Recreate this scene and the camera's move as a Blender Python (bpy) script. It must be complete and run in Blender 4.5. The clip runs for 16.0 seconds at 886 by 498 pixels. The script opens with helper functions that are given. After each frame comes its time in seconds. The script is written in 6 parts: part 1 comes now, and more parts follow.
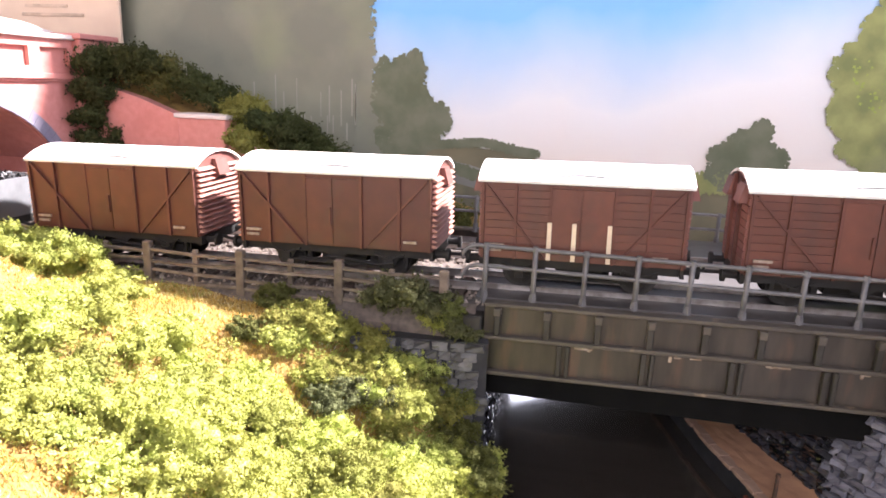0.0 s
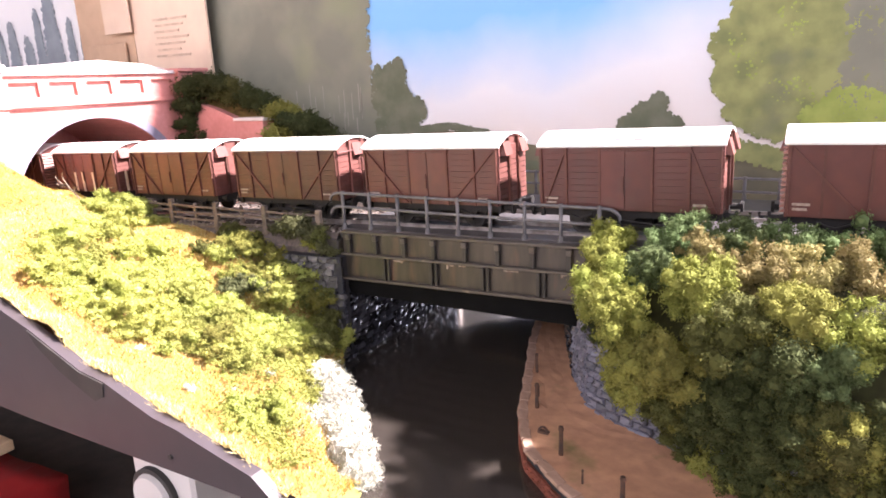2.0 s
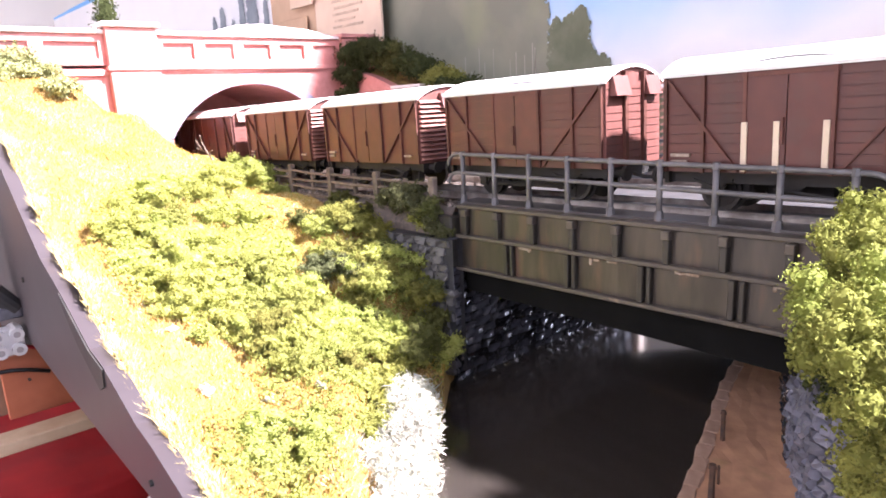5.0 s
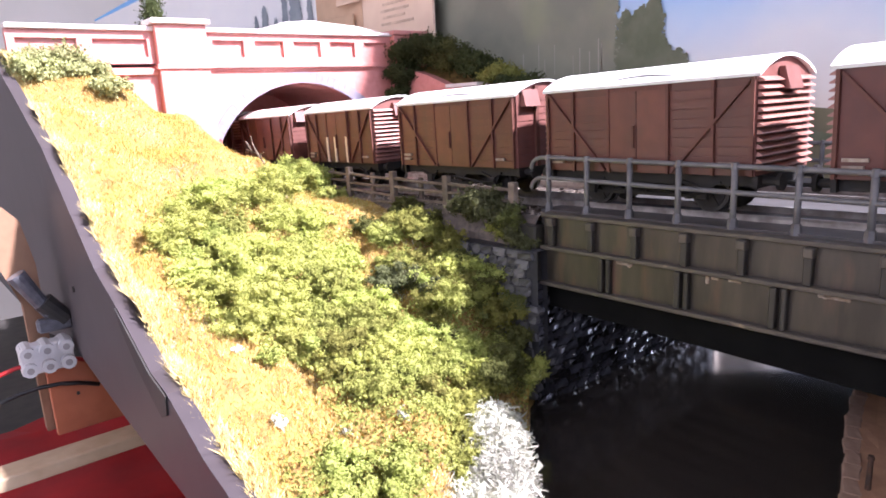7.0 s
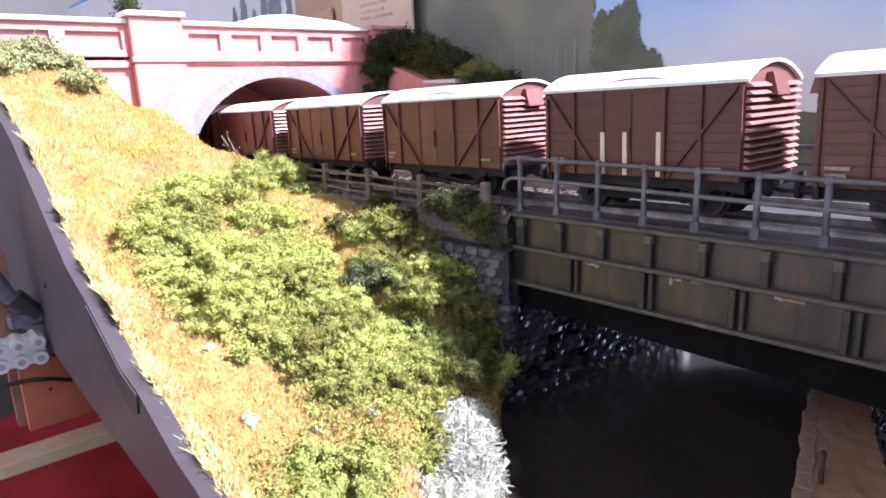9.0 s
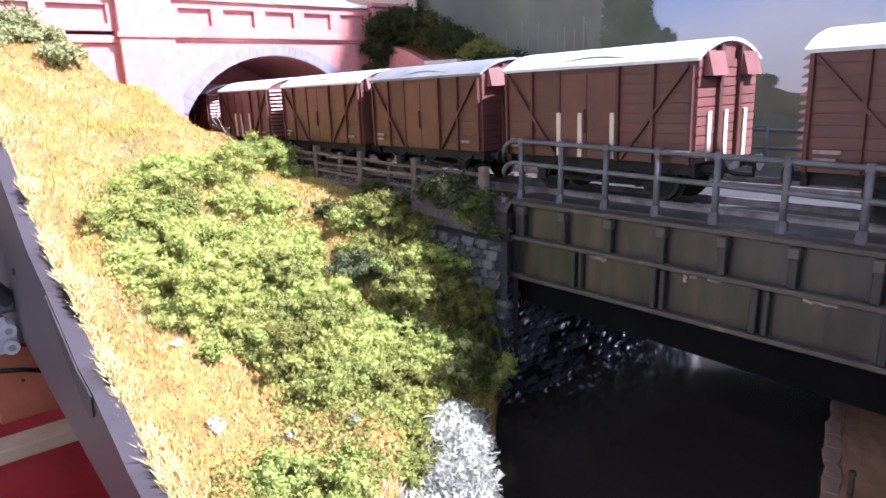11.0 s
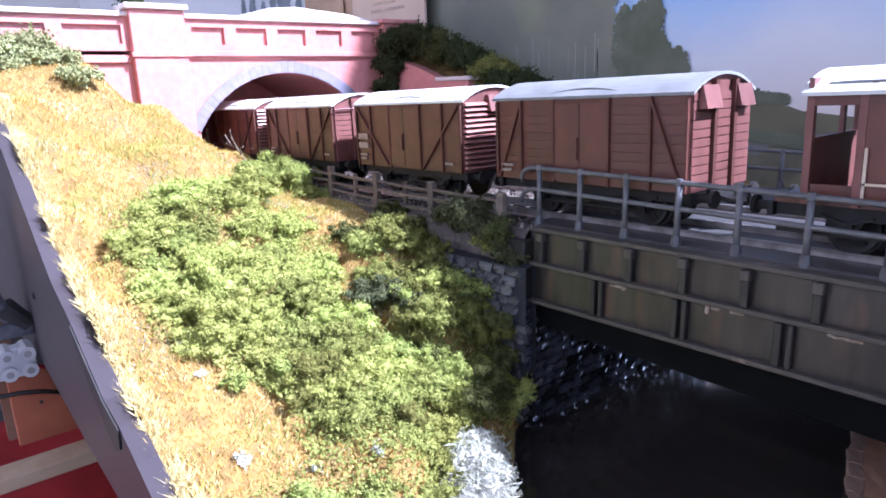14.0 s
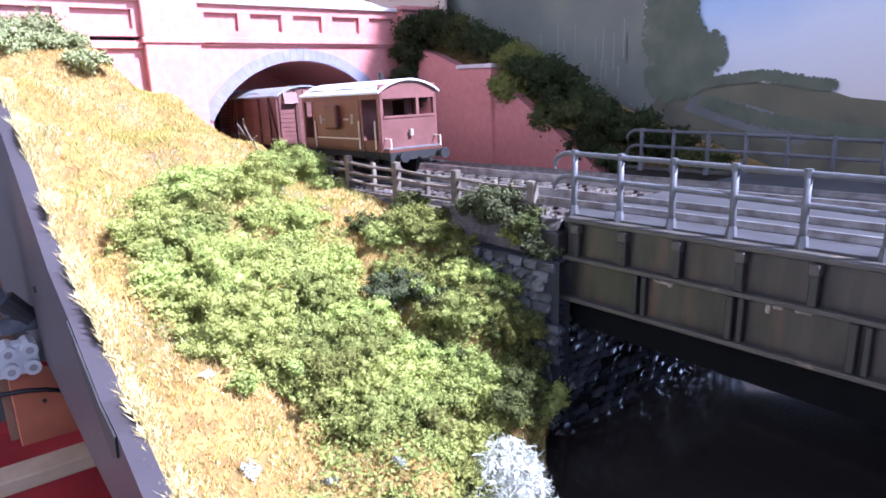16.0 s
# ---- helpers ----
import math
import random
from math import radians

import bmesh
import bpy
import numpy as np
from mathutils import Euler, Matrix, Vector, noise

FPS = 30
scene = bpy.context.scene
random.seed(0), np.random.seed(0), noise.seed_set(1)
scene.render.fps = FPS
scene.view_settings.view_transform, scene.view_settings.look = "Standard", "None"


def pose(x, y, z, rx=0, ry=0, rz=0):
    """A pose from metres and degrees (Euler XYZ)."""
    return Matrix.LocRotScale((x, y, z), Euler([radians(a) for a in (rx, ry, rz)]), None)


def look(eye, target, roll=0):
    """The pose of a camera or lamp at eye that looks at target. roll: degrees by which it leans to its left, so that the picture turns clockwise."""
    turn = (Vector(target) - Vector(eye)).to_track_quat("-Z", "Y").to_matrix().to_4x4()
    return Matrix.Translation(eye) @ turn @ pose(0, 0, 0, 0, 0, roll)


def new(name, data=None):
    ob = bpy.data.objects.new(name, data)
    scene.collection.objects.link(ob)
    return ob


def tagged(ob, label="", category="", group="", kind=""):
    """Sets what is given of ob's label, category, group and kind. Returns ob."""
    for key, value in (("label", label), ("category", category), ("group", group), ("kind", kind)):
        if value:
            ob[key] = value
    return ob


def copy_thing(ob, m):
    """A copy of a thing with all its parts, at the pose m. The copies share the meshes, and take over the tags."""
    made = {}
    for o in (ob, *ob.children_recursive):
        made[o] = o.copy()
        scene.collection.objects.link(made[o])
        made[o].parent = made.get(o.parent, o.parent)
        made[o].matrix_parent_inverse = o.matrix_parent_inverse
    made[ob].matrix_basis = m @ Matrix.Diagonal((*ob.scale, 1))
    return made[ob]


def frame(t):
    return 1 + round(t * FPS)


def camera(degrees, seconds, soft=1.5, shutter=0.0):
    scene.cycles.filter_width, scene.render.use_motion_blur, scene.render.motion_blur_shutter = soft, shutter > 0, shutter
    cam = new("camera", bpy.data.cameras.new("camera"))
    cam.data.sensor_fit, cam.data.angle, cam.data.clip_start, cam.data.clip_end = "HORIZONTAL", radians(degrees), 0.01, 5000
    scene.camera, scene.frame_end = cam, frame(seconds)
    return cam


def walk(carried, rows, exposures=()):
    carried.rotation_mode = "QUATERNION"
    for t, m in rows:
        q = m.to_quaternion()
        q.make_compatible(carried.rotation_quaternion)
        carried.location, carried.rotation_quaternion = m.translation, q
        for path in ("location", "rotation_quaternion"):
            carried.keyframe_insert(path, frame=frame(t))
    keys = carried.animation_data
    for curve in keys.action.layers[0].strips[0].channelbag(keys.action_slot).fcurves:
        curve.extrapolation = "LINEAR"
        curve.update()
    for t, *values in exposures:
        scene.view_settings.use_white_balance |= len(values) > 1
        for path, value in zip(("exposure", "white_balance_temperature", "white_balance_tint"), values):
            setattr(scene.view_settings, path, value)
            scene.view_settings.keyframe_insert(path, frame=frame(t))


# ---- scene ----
cam = camera(68.4, 16.0, soft=1.7)
PATH = [
    (0, (0.0, -0.002, 0.156), (-0.397, 1.895, -0.335), 2.3),
    (0.5, (0.053, -0.01, 0.16), (-0.444, 1.853, -0.369), 2.0),
    (1, (0.12, -0.025, 0.162), (-0.528, 1.783, -0.397), 0.7),
    (1.5, (0.164, -0.044, 0.158), (-0.669, 1.688, -0.395), -0.7),
    (2, (0.188, -0.052, 0.158), (-0.779, 1.624, -0.348), -2.5),
    (2.5, (0.172, -0.03, 0.148), (-0.849, 1.616, -0.349), -2.5),
    (3, (0.156, 0.012, 0.145), (-0.883, 1.657, -0.317), -1.9),
    (3.5, (0.162, 0.037, 0.129), (-0.94, 1.645, -0.32), -0.6),
    (4, (0.168, 0.04, 0.12), (-1.128, 1.492, -0.339), -0.9),
    (4.5, (0.168, 0.043, 0.122), (-1.255, 1.372, -0.333), -2.4),
    (4.7, (0.166, 0.043, 0.123), (-1.29, 1.337, -0.331), -2.8),
    (6.8, (0.134, 0.045, 0.123), (-1.381, 1.273, -0.321), -2.7),
    (7, (0.131, 0.043, 0.123), (-1.398, 1.252, -0.322), -2.9),
    (7.5, (0.136, 0.039, 0.125), (-1.394, 1.246, -0.324), -2.8),
    (8, (0.139, 0.039, 0.127), (-1.391, 1.247, -0.322), -3.2),
    (8.5, (0.138, 0.044, 0.128), (-1.377, 1.268, -0.326), -2.9),
    (9, (0.135, 0.044, 0.126), (-1.354, 1.293, -0.345), -2.2),
    (9.2, (0.135, 0.044, 0.127), (-1.347, 1.295, -0.364), -1.5),
    (11.3, (0.118, 0.06, 0.122), (-1.383, 1.277, -0.393), -1.6),
    (11.5, (0.115, 0.058, 0.122), (-1.394, 1.263, -0.398), -1.6),
    (12, (0.115, 0.052, 0.126), (-1.412, 1.245, -0.369), -1.6),
    (12.5, (0.121, 0.044, 0.129), (-1.411, 1.237, -0.353), -1.7),
    (13, (0.122, 0.045, 0.133), (-1.399, 1.249, -0.351), -1.7),
    (13.5, (0.123, 0.052, 0.132), (-1.386, 1.269, -0.361), -1.6),
    (14, (0.12, 0.056, 0.13), (-1.385, 1.277, -0.365), -1.8),
    (14.5, (0.116, 0.056, 0.128), (-1.389, 1.277, -0.366), -1.6),
    (15, (0.115, 0.056, 0.129), (-1.395, 1.269, -0.37), -1.4),
    (15.5, (0.111, 0.059, 0.127), (-1.409, 1.258, -0.373), -1.6),
    (16, (0.105, 0.063, 0.124), (-1.426, 1.25, -0.375), -1.8),
]
walk(cam, [(t, look(eye, target, roll)) for t, eye, target, roll in PATH],
     exposures=[(0, 1.86, 6250, 23), (1.0, 1.8, 6300, 26), (2.0, 1.86, 6300, 28), (3.5, 1.62, 6200, 26), (4.0, 1.88, 6050, 28), (4.5, 1.98, 6000, 28), (7.0, 1.38, 5750, 27), (9.0, 1.12, 5400, 26), (12.5, 1.02, 5050, 25), (16.0, 1.06, 4750, 27)])

# ---- world, sun, window light, added fill and backlight ----
SUN_AZ, SUN_EL = radians(28), radians(46)   # from +x towards +y
world = bpy.data.worlds.new("sky")
scene.world = world
world.use_nodes = True
wn = world.node_tree.nodes
sky = wn.new("ShaderNodeTexSky")
sky.sky_type, sky.sun_disc = "NISHITA", False
sky.sun_elevation, sky.sun_rotation = SUN_EL, radians(90) - SUN_AZ
wn["Background"].inputs["Strength"].default_value = 0.12
world.node_tree.links.new(sky.outputs[0], wn["Background"].inputs[0])
sun = new("sun", bpy.data.lights.new("sun", "SUN"))
sun.data.energy, sun.data.angle, sun.data.color = 7.6, radians(3.0), (1.0, 0.955, 0.88)
sun.matrix_world = look((math.cos(SUN_AZ) * math.cos(SUN_EL), math.sin(SUN_AZ) * math.cos(SUN_EL), math.sin(SUN_EL)), (0, 0, 0))
# The south lamp is an added fill; that wall has no window
for nm, eye, aim, w, h, watts in (("window_light_south", (0.3, -1.52, 0.85), (0.3, 0, 0.6), 2.2, 1.2, 8.6),
                                  ("window_light_east", (2.12, 0.8, 1.15), (0, 0.3, 0.2), 2.0, 1.2, 12),
                                  # North lamp added to raise glints on the stones under the bridge
                                  ("window_light_north", (0.2, 1.88, 0.75), (0.1, 0.3, 0.05), 1.6, 1.3, 26)):
    lamp = new(nm, bpy.data.lights.new(nm, "AREA"))
    lamp.data.shape, lamp.data.size, lamp.data.size_y, lamp.data.energy = "RECTANGLE", w, h, watts
    lamp.data.color = (0.93, 0.96, 1.0)
    lamp.matrix_world = look(eye, aim)


# ---- materials ----
def mat(name, color, rough=0.7, color2=None, scale=150.0, bump=0.0, metal=0.0, island=0.0, objvar=0.0, spec=0.5, detail=6.0, stain=None, stain_scale=30.0, stain_low=0.55, stretch=None):
    """Noise mixes color and color2 (scale per metre); island and objvar vary the brightness by piece; stain adds larger blotches."""
    m = bpy.data.materials.new(name)
    m.use_nodes = True
    nt = m.node_tree
    n, l = nt.nodes, nt.links
    b = n["Principled BSDF"]
    b.inputs["Roughness"].default_value, b.inputs["Metallic"].default_value = rough, metal
    b.inputs["Specular IOR Level"].default_value = spec
    tc = n.new("ShaderNodeTexCoord")
    noi = n.new("ShaderNodeTexNoise")
    noi.inputs["Scale"].default_value, noi.inputs["Detail"].default_value = scale, detail
    src = tc.outputs["Object"]
    if stretch:
        mp = n.new("ShaderNodeMapping")
        mp.inputs["Scale"].default_value = stretch
        l.new(src, mp.inputs["Vector"])
        src = mp.outputs["Vector"]
    l.new(src, noi.inputs["Vector"])
    ramp = n.new("ShaderNodeValToRGB")
    c2 = color2 or tuple(c * 0.7 for c in color)
    ramp.color_ramp.elements[0].position, ramp.color_ramp.elements[1].position = 0.35, 0.65
    ramp.color_ramp.elements[0].color, ramp.color_ramp.elements[1].color = (*c2, 1), (*color, 1)
    l.new(noi.outputs["Fac"], ramp.inputs["Fac"])
    out = ramp.outputs["Color"]
    if stain:
        n2 = n.new("ShaderNodeTexNoise")
        n2.inputs["Scale"].default_value, n2.inputs["Detail"].default_value = stain_scale, 8
        l.new(src, n2.inputs["Vector"])
        r2 = n.new("ShaderNodeValToRGB")
        r2.color_ramp.elements[0].position, r2.color_ramp.elements[1].position = stain_low, stain_low + 0.15
        r2.color_ramp.elements[0].color, r2.color_ramp.elements[1].color = (0, 0, 0, 1), (1, 1, 1, 1)
        l.new(n2.outputs["Fac"], r2.inputs["Fac"])
        mx = n.new("ShaderNodeMix")
        mx.data_type = "RGBA"
        l.new(r2.outputs["Color"], mx.inputs[0])
        l.new(out, mx.inputs[6])
        mx.inputs[7].default_value = (*stain, 1)
        out = mx.outputs[2]
    for amount, node, socket in ((island, "ShaderNodeNewGeometry", "Random Per Island"), (objvar, "ShaderNodeObjectInfo", "Random")):
        if amount:
            g = n.new(node)
            mr = n.new("ShaderNodeMapRange")
            mr.inputs["To Min"].default_value, mr.inputs["To Max"].default_value = 1 - amount, 1 + amount
            l.new(g.outputs[socket], mr.inputs["Value"])
            hs = n.new("ShaderNodeHueSaturation")
            l.new(mr.outputs["Result"], hs.inputs["Value"])
            l.new(out, hs.inputs["Color"])
            out = hs.outputs["Color"]
    l.new(out, b.inputs["Base Color"])
    if bump:
        bp = n.new("ShaderNodeBump")
        bp.inputs["Strength"].default_value, bp.inputs["Distance"].default_value = bump, 0.0006
        l.new(noi.outputs["Fac"], bp.inputs["Height"])
        l.new(bp.outputs["Normal"], b.inputs["Normal"])
    return m


def foliage_mat(name, c1, c2, c3=None):
    """Foam and fibre foliage: three tones spread over the flakes, a little light passing through."""
    m = bpy.data.materials.new(name)
    m.use_nodes = True
    n, l = m.node_tree.nodes, m.node_tree.links
    c3 = c3 or c1
    c2 = tuple(0.6 * p + 0.4 * q for p, q in zip(c2, c1))
    c3 = tuple(0.5 * (p + q) for p, q in zip(c3, c1))
    b = n["Principled BSDF"]
    b.inputs["Roughness"].default_value, b.inputs["Specular IOR Level"].default_value = 0.85, 0.15
    g = n.new("ShaderNodeNewGeometry")
    r = n.new("ShaderNodeValToRGB")
    r.color_ramp.elements[0].color, r.color_ramp.elements[1].color = (*c2, 1), (*(c3 or c1), 1)
    e = r.color_ramp.elements.new(0.5)
    e.color = (*c1, 1)
    noi = n.new("ShaderNodeTexNoise")
    noi.inputs["Scale"].default_value, noi.inputs["Detail"].default_value = 700, 4
    l.new(n.new("ShaderNodeTexCoord").outputs["Object"], noi.inputs["Vector"])
    blend = n.new("ShaderNodeMix")
    blend.inputs[0].default_value = 0.4
    l.new(g.outputs["Random Per Island"], blend.inputs[2])
    l.new(noi.outputs["Fac"], blend.inputs[3])
    l.new(blend.outputs[0], r.inputs["Fac"])
    # each plant a little lighter, darker or yellower than the next
    info = n.new("ShaderNodeObjectInfo")
    hs = n.new("ShaderNodeHueSaturation")
    for socket, lo, hi in (("Value", 0.78, 1.2), ("Hue", 0.49, 0.515)):
        mr = n.new("ShaderNodeMapRange")
        mr.inputs["To Min"].default_value, mr.inputs["To Max"].default_value = lo, hi
        l.new(info.outputs["Random"], mr.inputs["Value"])
        l.new(mr.outputs["Result"], hs.inputs[socket])
    l.new(r.outputs["Color"], hs.inputs["Color"])
    l.new(hs.outputs["Color"], b.inputs["Base Color"])
    tr = n.new("ShaderNodeBsdfTranslucent")
    l.new(hs.outputs["Color"], tr.inputs["Color"])
    mix = n.new("ShaderNodeMixShader")
    mix.inputs[0].default_value = 0.12
    l.new(b.outputs[0], mix.inputs[1])
    l.new(tr.outputs[0], mix.inputs[2])
    l.new(mix.outputs[0], n["Material Output"].inputs[0])
    return m


BAUXITE = mat("bauxite_paint", (0.135, 0.044, 0.027), 0.42, (0.100, 0.033, 0.021), 120, 0.12, objvar=0.13, stain=(0.075, 0.036, 0.026), stain_scale=45, stain_low=0.57)
BAUXITE_RED = mat("bauxite_red_paint", (0.106, 0.028, 0.019), 0.42, (0.080, 0.022, 0.016), 120, 0.12, objvar=0.13, stain=(0.080, 0.036, 0.028), stain_scale=45, stain_low=0.57)
BAUXITE_BROWN = mat("bauxite_brown_paint", (0.120, 0.048, 0.028), 0.45, (0.085, 0.034, 0.021), 120, 0.12, objvar=0.13, stain=(0.070, 0.040, 0.028), stain_scale=45, stain_low=0.55)
# Bauxite again, made paler for van ends: sunlight put into the colour
BAUXITE_SUNLIT = mat("bauxite_end_sunlit", (0.20, 0.078, 0.064), 0.5, (0.15, 0.058, 0.047), 150, 0.1, objvar=0.15)
# Ribs paler still, for the sun catching the corrugations
RIB_SUNLIT = mat("corrugation_sunlit", (0.40, 0.20, 0.165), 0.35, (0.33, 0.15, 0.12), 150, 0.1, objvar=0.1)
FRAME_DARK = mat("strapping_paint", (0.115, 0.037, 0.024), 0.6, (0.085, 0.028, 0.019), 200, objvar=0.2)
ROOF_WHITE = mat("roof_white_paint", (0.78, 0.77, 0.74), 0.6, (0.66, 0.65, 0.62), 90, 0.08, stain=(0.5, 0.48, 0.45), stain_scale=40, stain_low=0.62)
ROOF_GREY = mat("roof_grey_paint", (0.27, 0.27, 0.27), 0.65, (0.2, 0.2, 0.2), 90, 0.1)
CHASSIS = mat("chassis_black", (0.010, 0.009, 0.009), 0.7, (0.018, 0.015, 0.013), 220, 0.2)
WHEEL = mat("wheel_steel", (0.035, 0.032, 0.030), 0.5, (0.02, 0.018, 0.017), 300, metal=0.2)
LETTER = mat("lettering_white", (0.40, 0.33, 0.27), 0.7, (0.24, 0.16, 0.12), 500)
# Dark green, so bare gaps between the hill bushes stay dark
HILL_SOIL = mat("dark_green_soil", (0.06, 0.062, 0.02), 0.95, (0.035, 0.035, 0.012), 160, 0.6)
LETTER_RUST = mat("peeled_paint", (0.50, 0.42, 0.34), 0.8, (0.22, 0.15, 0.10), 500)
CREAM = mat("cream_strip", (0.72, 0.60, 0.45), 0.7, (0.6, 0.48, 0.36), 200)
WAGON_GREY = mat("wagon_grey", (0.16, 0.17, 0.18), 0.6, (0.11, 0.115, 0.12), 120, 0.1)
COAL = mat("coal", (0.03, 0.03, 0.033), 0.45, (0.06, 0.06, 0.06), 300, 0.5, island=0.4)
GIRDER = mat("girder_olive_grey", (0.062, 0.050, 0.039), 0.40, (0.029, 0.024, 0.019), 190, 0.35, stain=(0.10, 0.062, 0.042), stain_scale=120, stain_low=0.56, stretch=(1.0, 1.0, 0.22))
GIRDER_DARK = mat("girder_dark", (0.040, 0.036, 0.030), 0.5, (0.028, 0.025, 0.021), 180, 0.2)
GIRDER_EDGE = mat("flange_worn", (0.095, 0.080, 0.062), 0.5, (0.07, 0.06, 0.05), 200, 0.2, stain=(0.42, 0.30, 0.20), stain_scale=110, stain_low=0.66)
RAILING = mat("railing_grey_paint", (0.155, 0.150, 0.155), 0.45, (0.10, 0.098, 0.10), 250, 0.1)
DECK = mat("bridge_deck_grey", (0.082, 0.076, 0.076), 0.45, (0.058, 0.053, 0.052), 120, 0.3, spec=0.45, stain=(0.056, 0.048, 0.045), stain_scale=40, stain_low=0.62)
# Near black: the shade below the deck is put into this colour
UNDER_SHADE = mat("underbridge_shade_black", (0.004, 0.004, 0.004), 0.8, (0.006, 0.006, 0.006), 100, spec=0.1)
RAIL = mat("rail_steel", (0.48, 0.45, 0.43), 0.35, (0.26, 0.23, 0.21), 200, metal=0.6)
SLEEPER = mat("sleeper_brown", (0.075, 0.055, 0.042), 0.8, (0.05, 0.038, 0.03), 200, 0.3, objvar=0.3)
BALLAST = mat("ballast_grain", (0.28, 0.23, 0.19), 0.85, (0.18, 0.15, 0.13), 300, 0.3, island=0.5)
BED = mat("trackbed", (0.15, 0.12, 0.10), 0.9, (0.09, 0.075, 0.065), 500, 0.6)
STONE = mat("slate_stone", (0.060, 0.062, 0.075), 0.13, (0.025, 0.026, 0.034), 220, 0.9, objvar=0.85, spec=1.0)
STONE_WING = mat("grey_rubble_stone", (0.111, 0.107, 0.107), 0.6, (0.065, 0.063, 0.065), 220, 0.6, objvar=0.4)
STONE_BLUE = mat("blue_grey_stone", (0.18, 0.185, 0.235), 0.6, (0.11, 0.115, 0.15), 220, 0.5, objvar=0.35)
MORTAR = mat("mortar_dark", (0.035, 0.035, 0.04), 0.8, (0.02, 0.02, 0.024), 200, 0.3)
BRICK_RED = mat("bridge_red_brickpaper", (0.64, 0.27, 0.235), 0.4, (0.58, 0.225, 0.195), 260, 0.12, stain=(0.52, 0.20, 0.17), stain_scale=25, stain_low=0.6)
# Much paler than the brick: sun glare on the copings put into the colour
COPING = mat("coping_glare_white", (0.78, 0.70, 0.66), 0.6, (0.7, 0.61, 0.57), 150, 0.1)
VOUSSOIR = mat("blue_engineering_brick", (0.25, 0.225, 0.285), 0.55, (0.21, 0.19, 0.245), 200, 0.12, objvar=0.04)
ROAD = mat("road_pale", (0.65, 0.63, 0.6), 0.8, (0.55, 0.53, 0.5), 100)
CANAL_BRICK = mat("canal_edge_brick", (0.26, 0.075, 0.045), 0.6, (0.18, 0.055, 0.035), 250, 0.3, objvar=0.3)
PATH_TAN = mat("towpath_tan", (0.54, 0.30, 0.175), 0.85, (0.42, 0.225, 0.135), 170, 0.4, stain=(0.22, 0.17, 0.07), stain_scale=45, stain_low=0.62)
EDGE_STONE = mat("towpath_edging", (0.45, 0.30, 0.22), 0.7, (0.35, 0.22, 0.16), 200, 0.2)
SOIL = mat("bank_soil", (0.33, 0.21, 0.06), 0.95, (0.20, 0.115, 0.035), 160, 0.6, stain=(0.14, 0.15, 0.04), stain_scale=28, stain_low=0.55)
RUST = mat("rusty_iron", (0.10, 0.05, 0.03), 0.75, (0.045, 0.03, 0.025), 350, 0.5)
FENCE = mat("weathered_fence_wood", (0.21, 0.165, 0.125), 0.85, (0.13, 0.10, 0.075), 260, 0.4, objvar=0.25)
FASCIA = mat("grey_painted_board", (0.058, 0.047, 0.052), 0.5, (0.050, 0.041, 0.046), 60, 0.05, stain=(0.09, 0.08, 0.09), stain_scale=25, stain_low=0.63)
PINE = mat("pale_pine", (0.62, 0.46, 0.30), 0.6, (0.52, 0.36, 0.22), 90, 0.1)
PALE_WOOD = mat("tan_bare_wood", (0.30, 0.17, 0.10), 0.7, (0.24, 0.13, 0.075), 90, 0.1)
ORANGE_WOOD = mat("orange_stained_wood", (0.50, 0.16, 0.075), 0.55, (0.42, 0.13, 0.06), 80, 0.1)
CARD = mat("brown_cardboard", (0.62, 0.43, 0.29), 0.8, (0.56, 0.38, 0.25), 60, 0.05)
CARD_PRINT = mat("cardboard_print", (0.62, 0.47, 0.355), 0.8)
CARD_PALE = mat("cardboard_white_face", (0.72, 0.56, 0.43), 0.75, (0.68, 0.52, 0.40), 60)
PLASTIC_CLEAR = mat("translucent_plastic", (0.75, 0.73, 0.72), 0.3, (0.68, 0.66, 0.65), 120)
SCREW_HOLE = mat("dim_plastic", (0.42, 0.38, 0.37), 0.4, (0.34, 0.31, 0.30), 120)
SILVER = mat("metal_clip", (0.22, 0.22, 0.25), 0.4, (0.12, 0.12, 0.14), 200, metal=0.5)
WIRE_RED = mat("red_insulation", (0.45, 0.02, 0.02), 0.4)
WIRE_BLACK = mat("black_insulation", (0.02, 0.02, 0.02), 0.4)
RED_CLOTH = mat("red_cloth", (0.40, 0.012, 0.012), 0.85, (0.30, 0.01, 0.012), 40, 0.2)
WHITE_PLASTIC = mat("white_plastic", (0.7, 0.68, 0.66), 0.35, (0.66, 0.64, 0.62), 60)
DARK_JUNK = mat("dark_rubber", (0.03, 0.028, 0.027), 0.6, (0.05, 0.045, 0.04), 90)
WALLPAINT = mat("room_wall_paint", (0.62, 0.58, 0.53), 0.85, (0.58, 0.54, 0.49), 4, 0.03)
CEILPAINT = mat("ceiling_paint", (0.78, 0.77, 0.75), 0.9, (0.74, 0.73, 0.71), 4)
CARPET = mat("floor_carpet", (0.13, 0.10, 0.085), 0.95, (0.09, 0.07, 0.06), 300, 0.3)
BOARD = mat("plywood_baseboard", (0.42, 0.29, 0.18), 0.7, (0.34, 0.23, 0.14), 30, 0.05)
FRAME_WHITE = mat("window_frame_white", (0.75, 0.75, 0.74), 0.4)
DISTANT_FIELD = mat("painted_fields", (0.22, 0.20, 0.125), 0.85, (0.15, 0.14, 0.09), 22, stain=(0.12, 0.115, 0.08), stain_scale=30, stain_low=0.52)
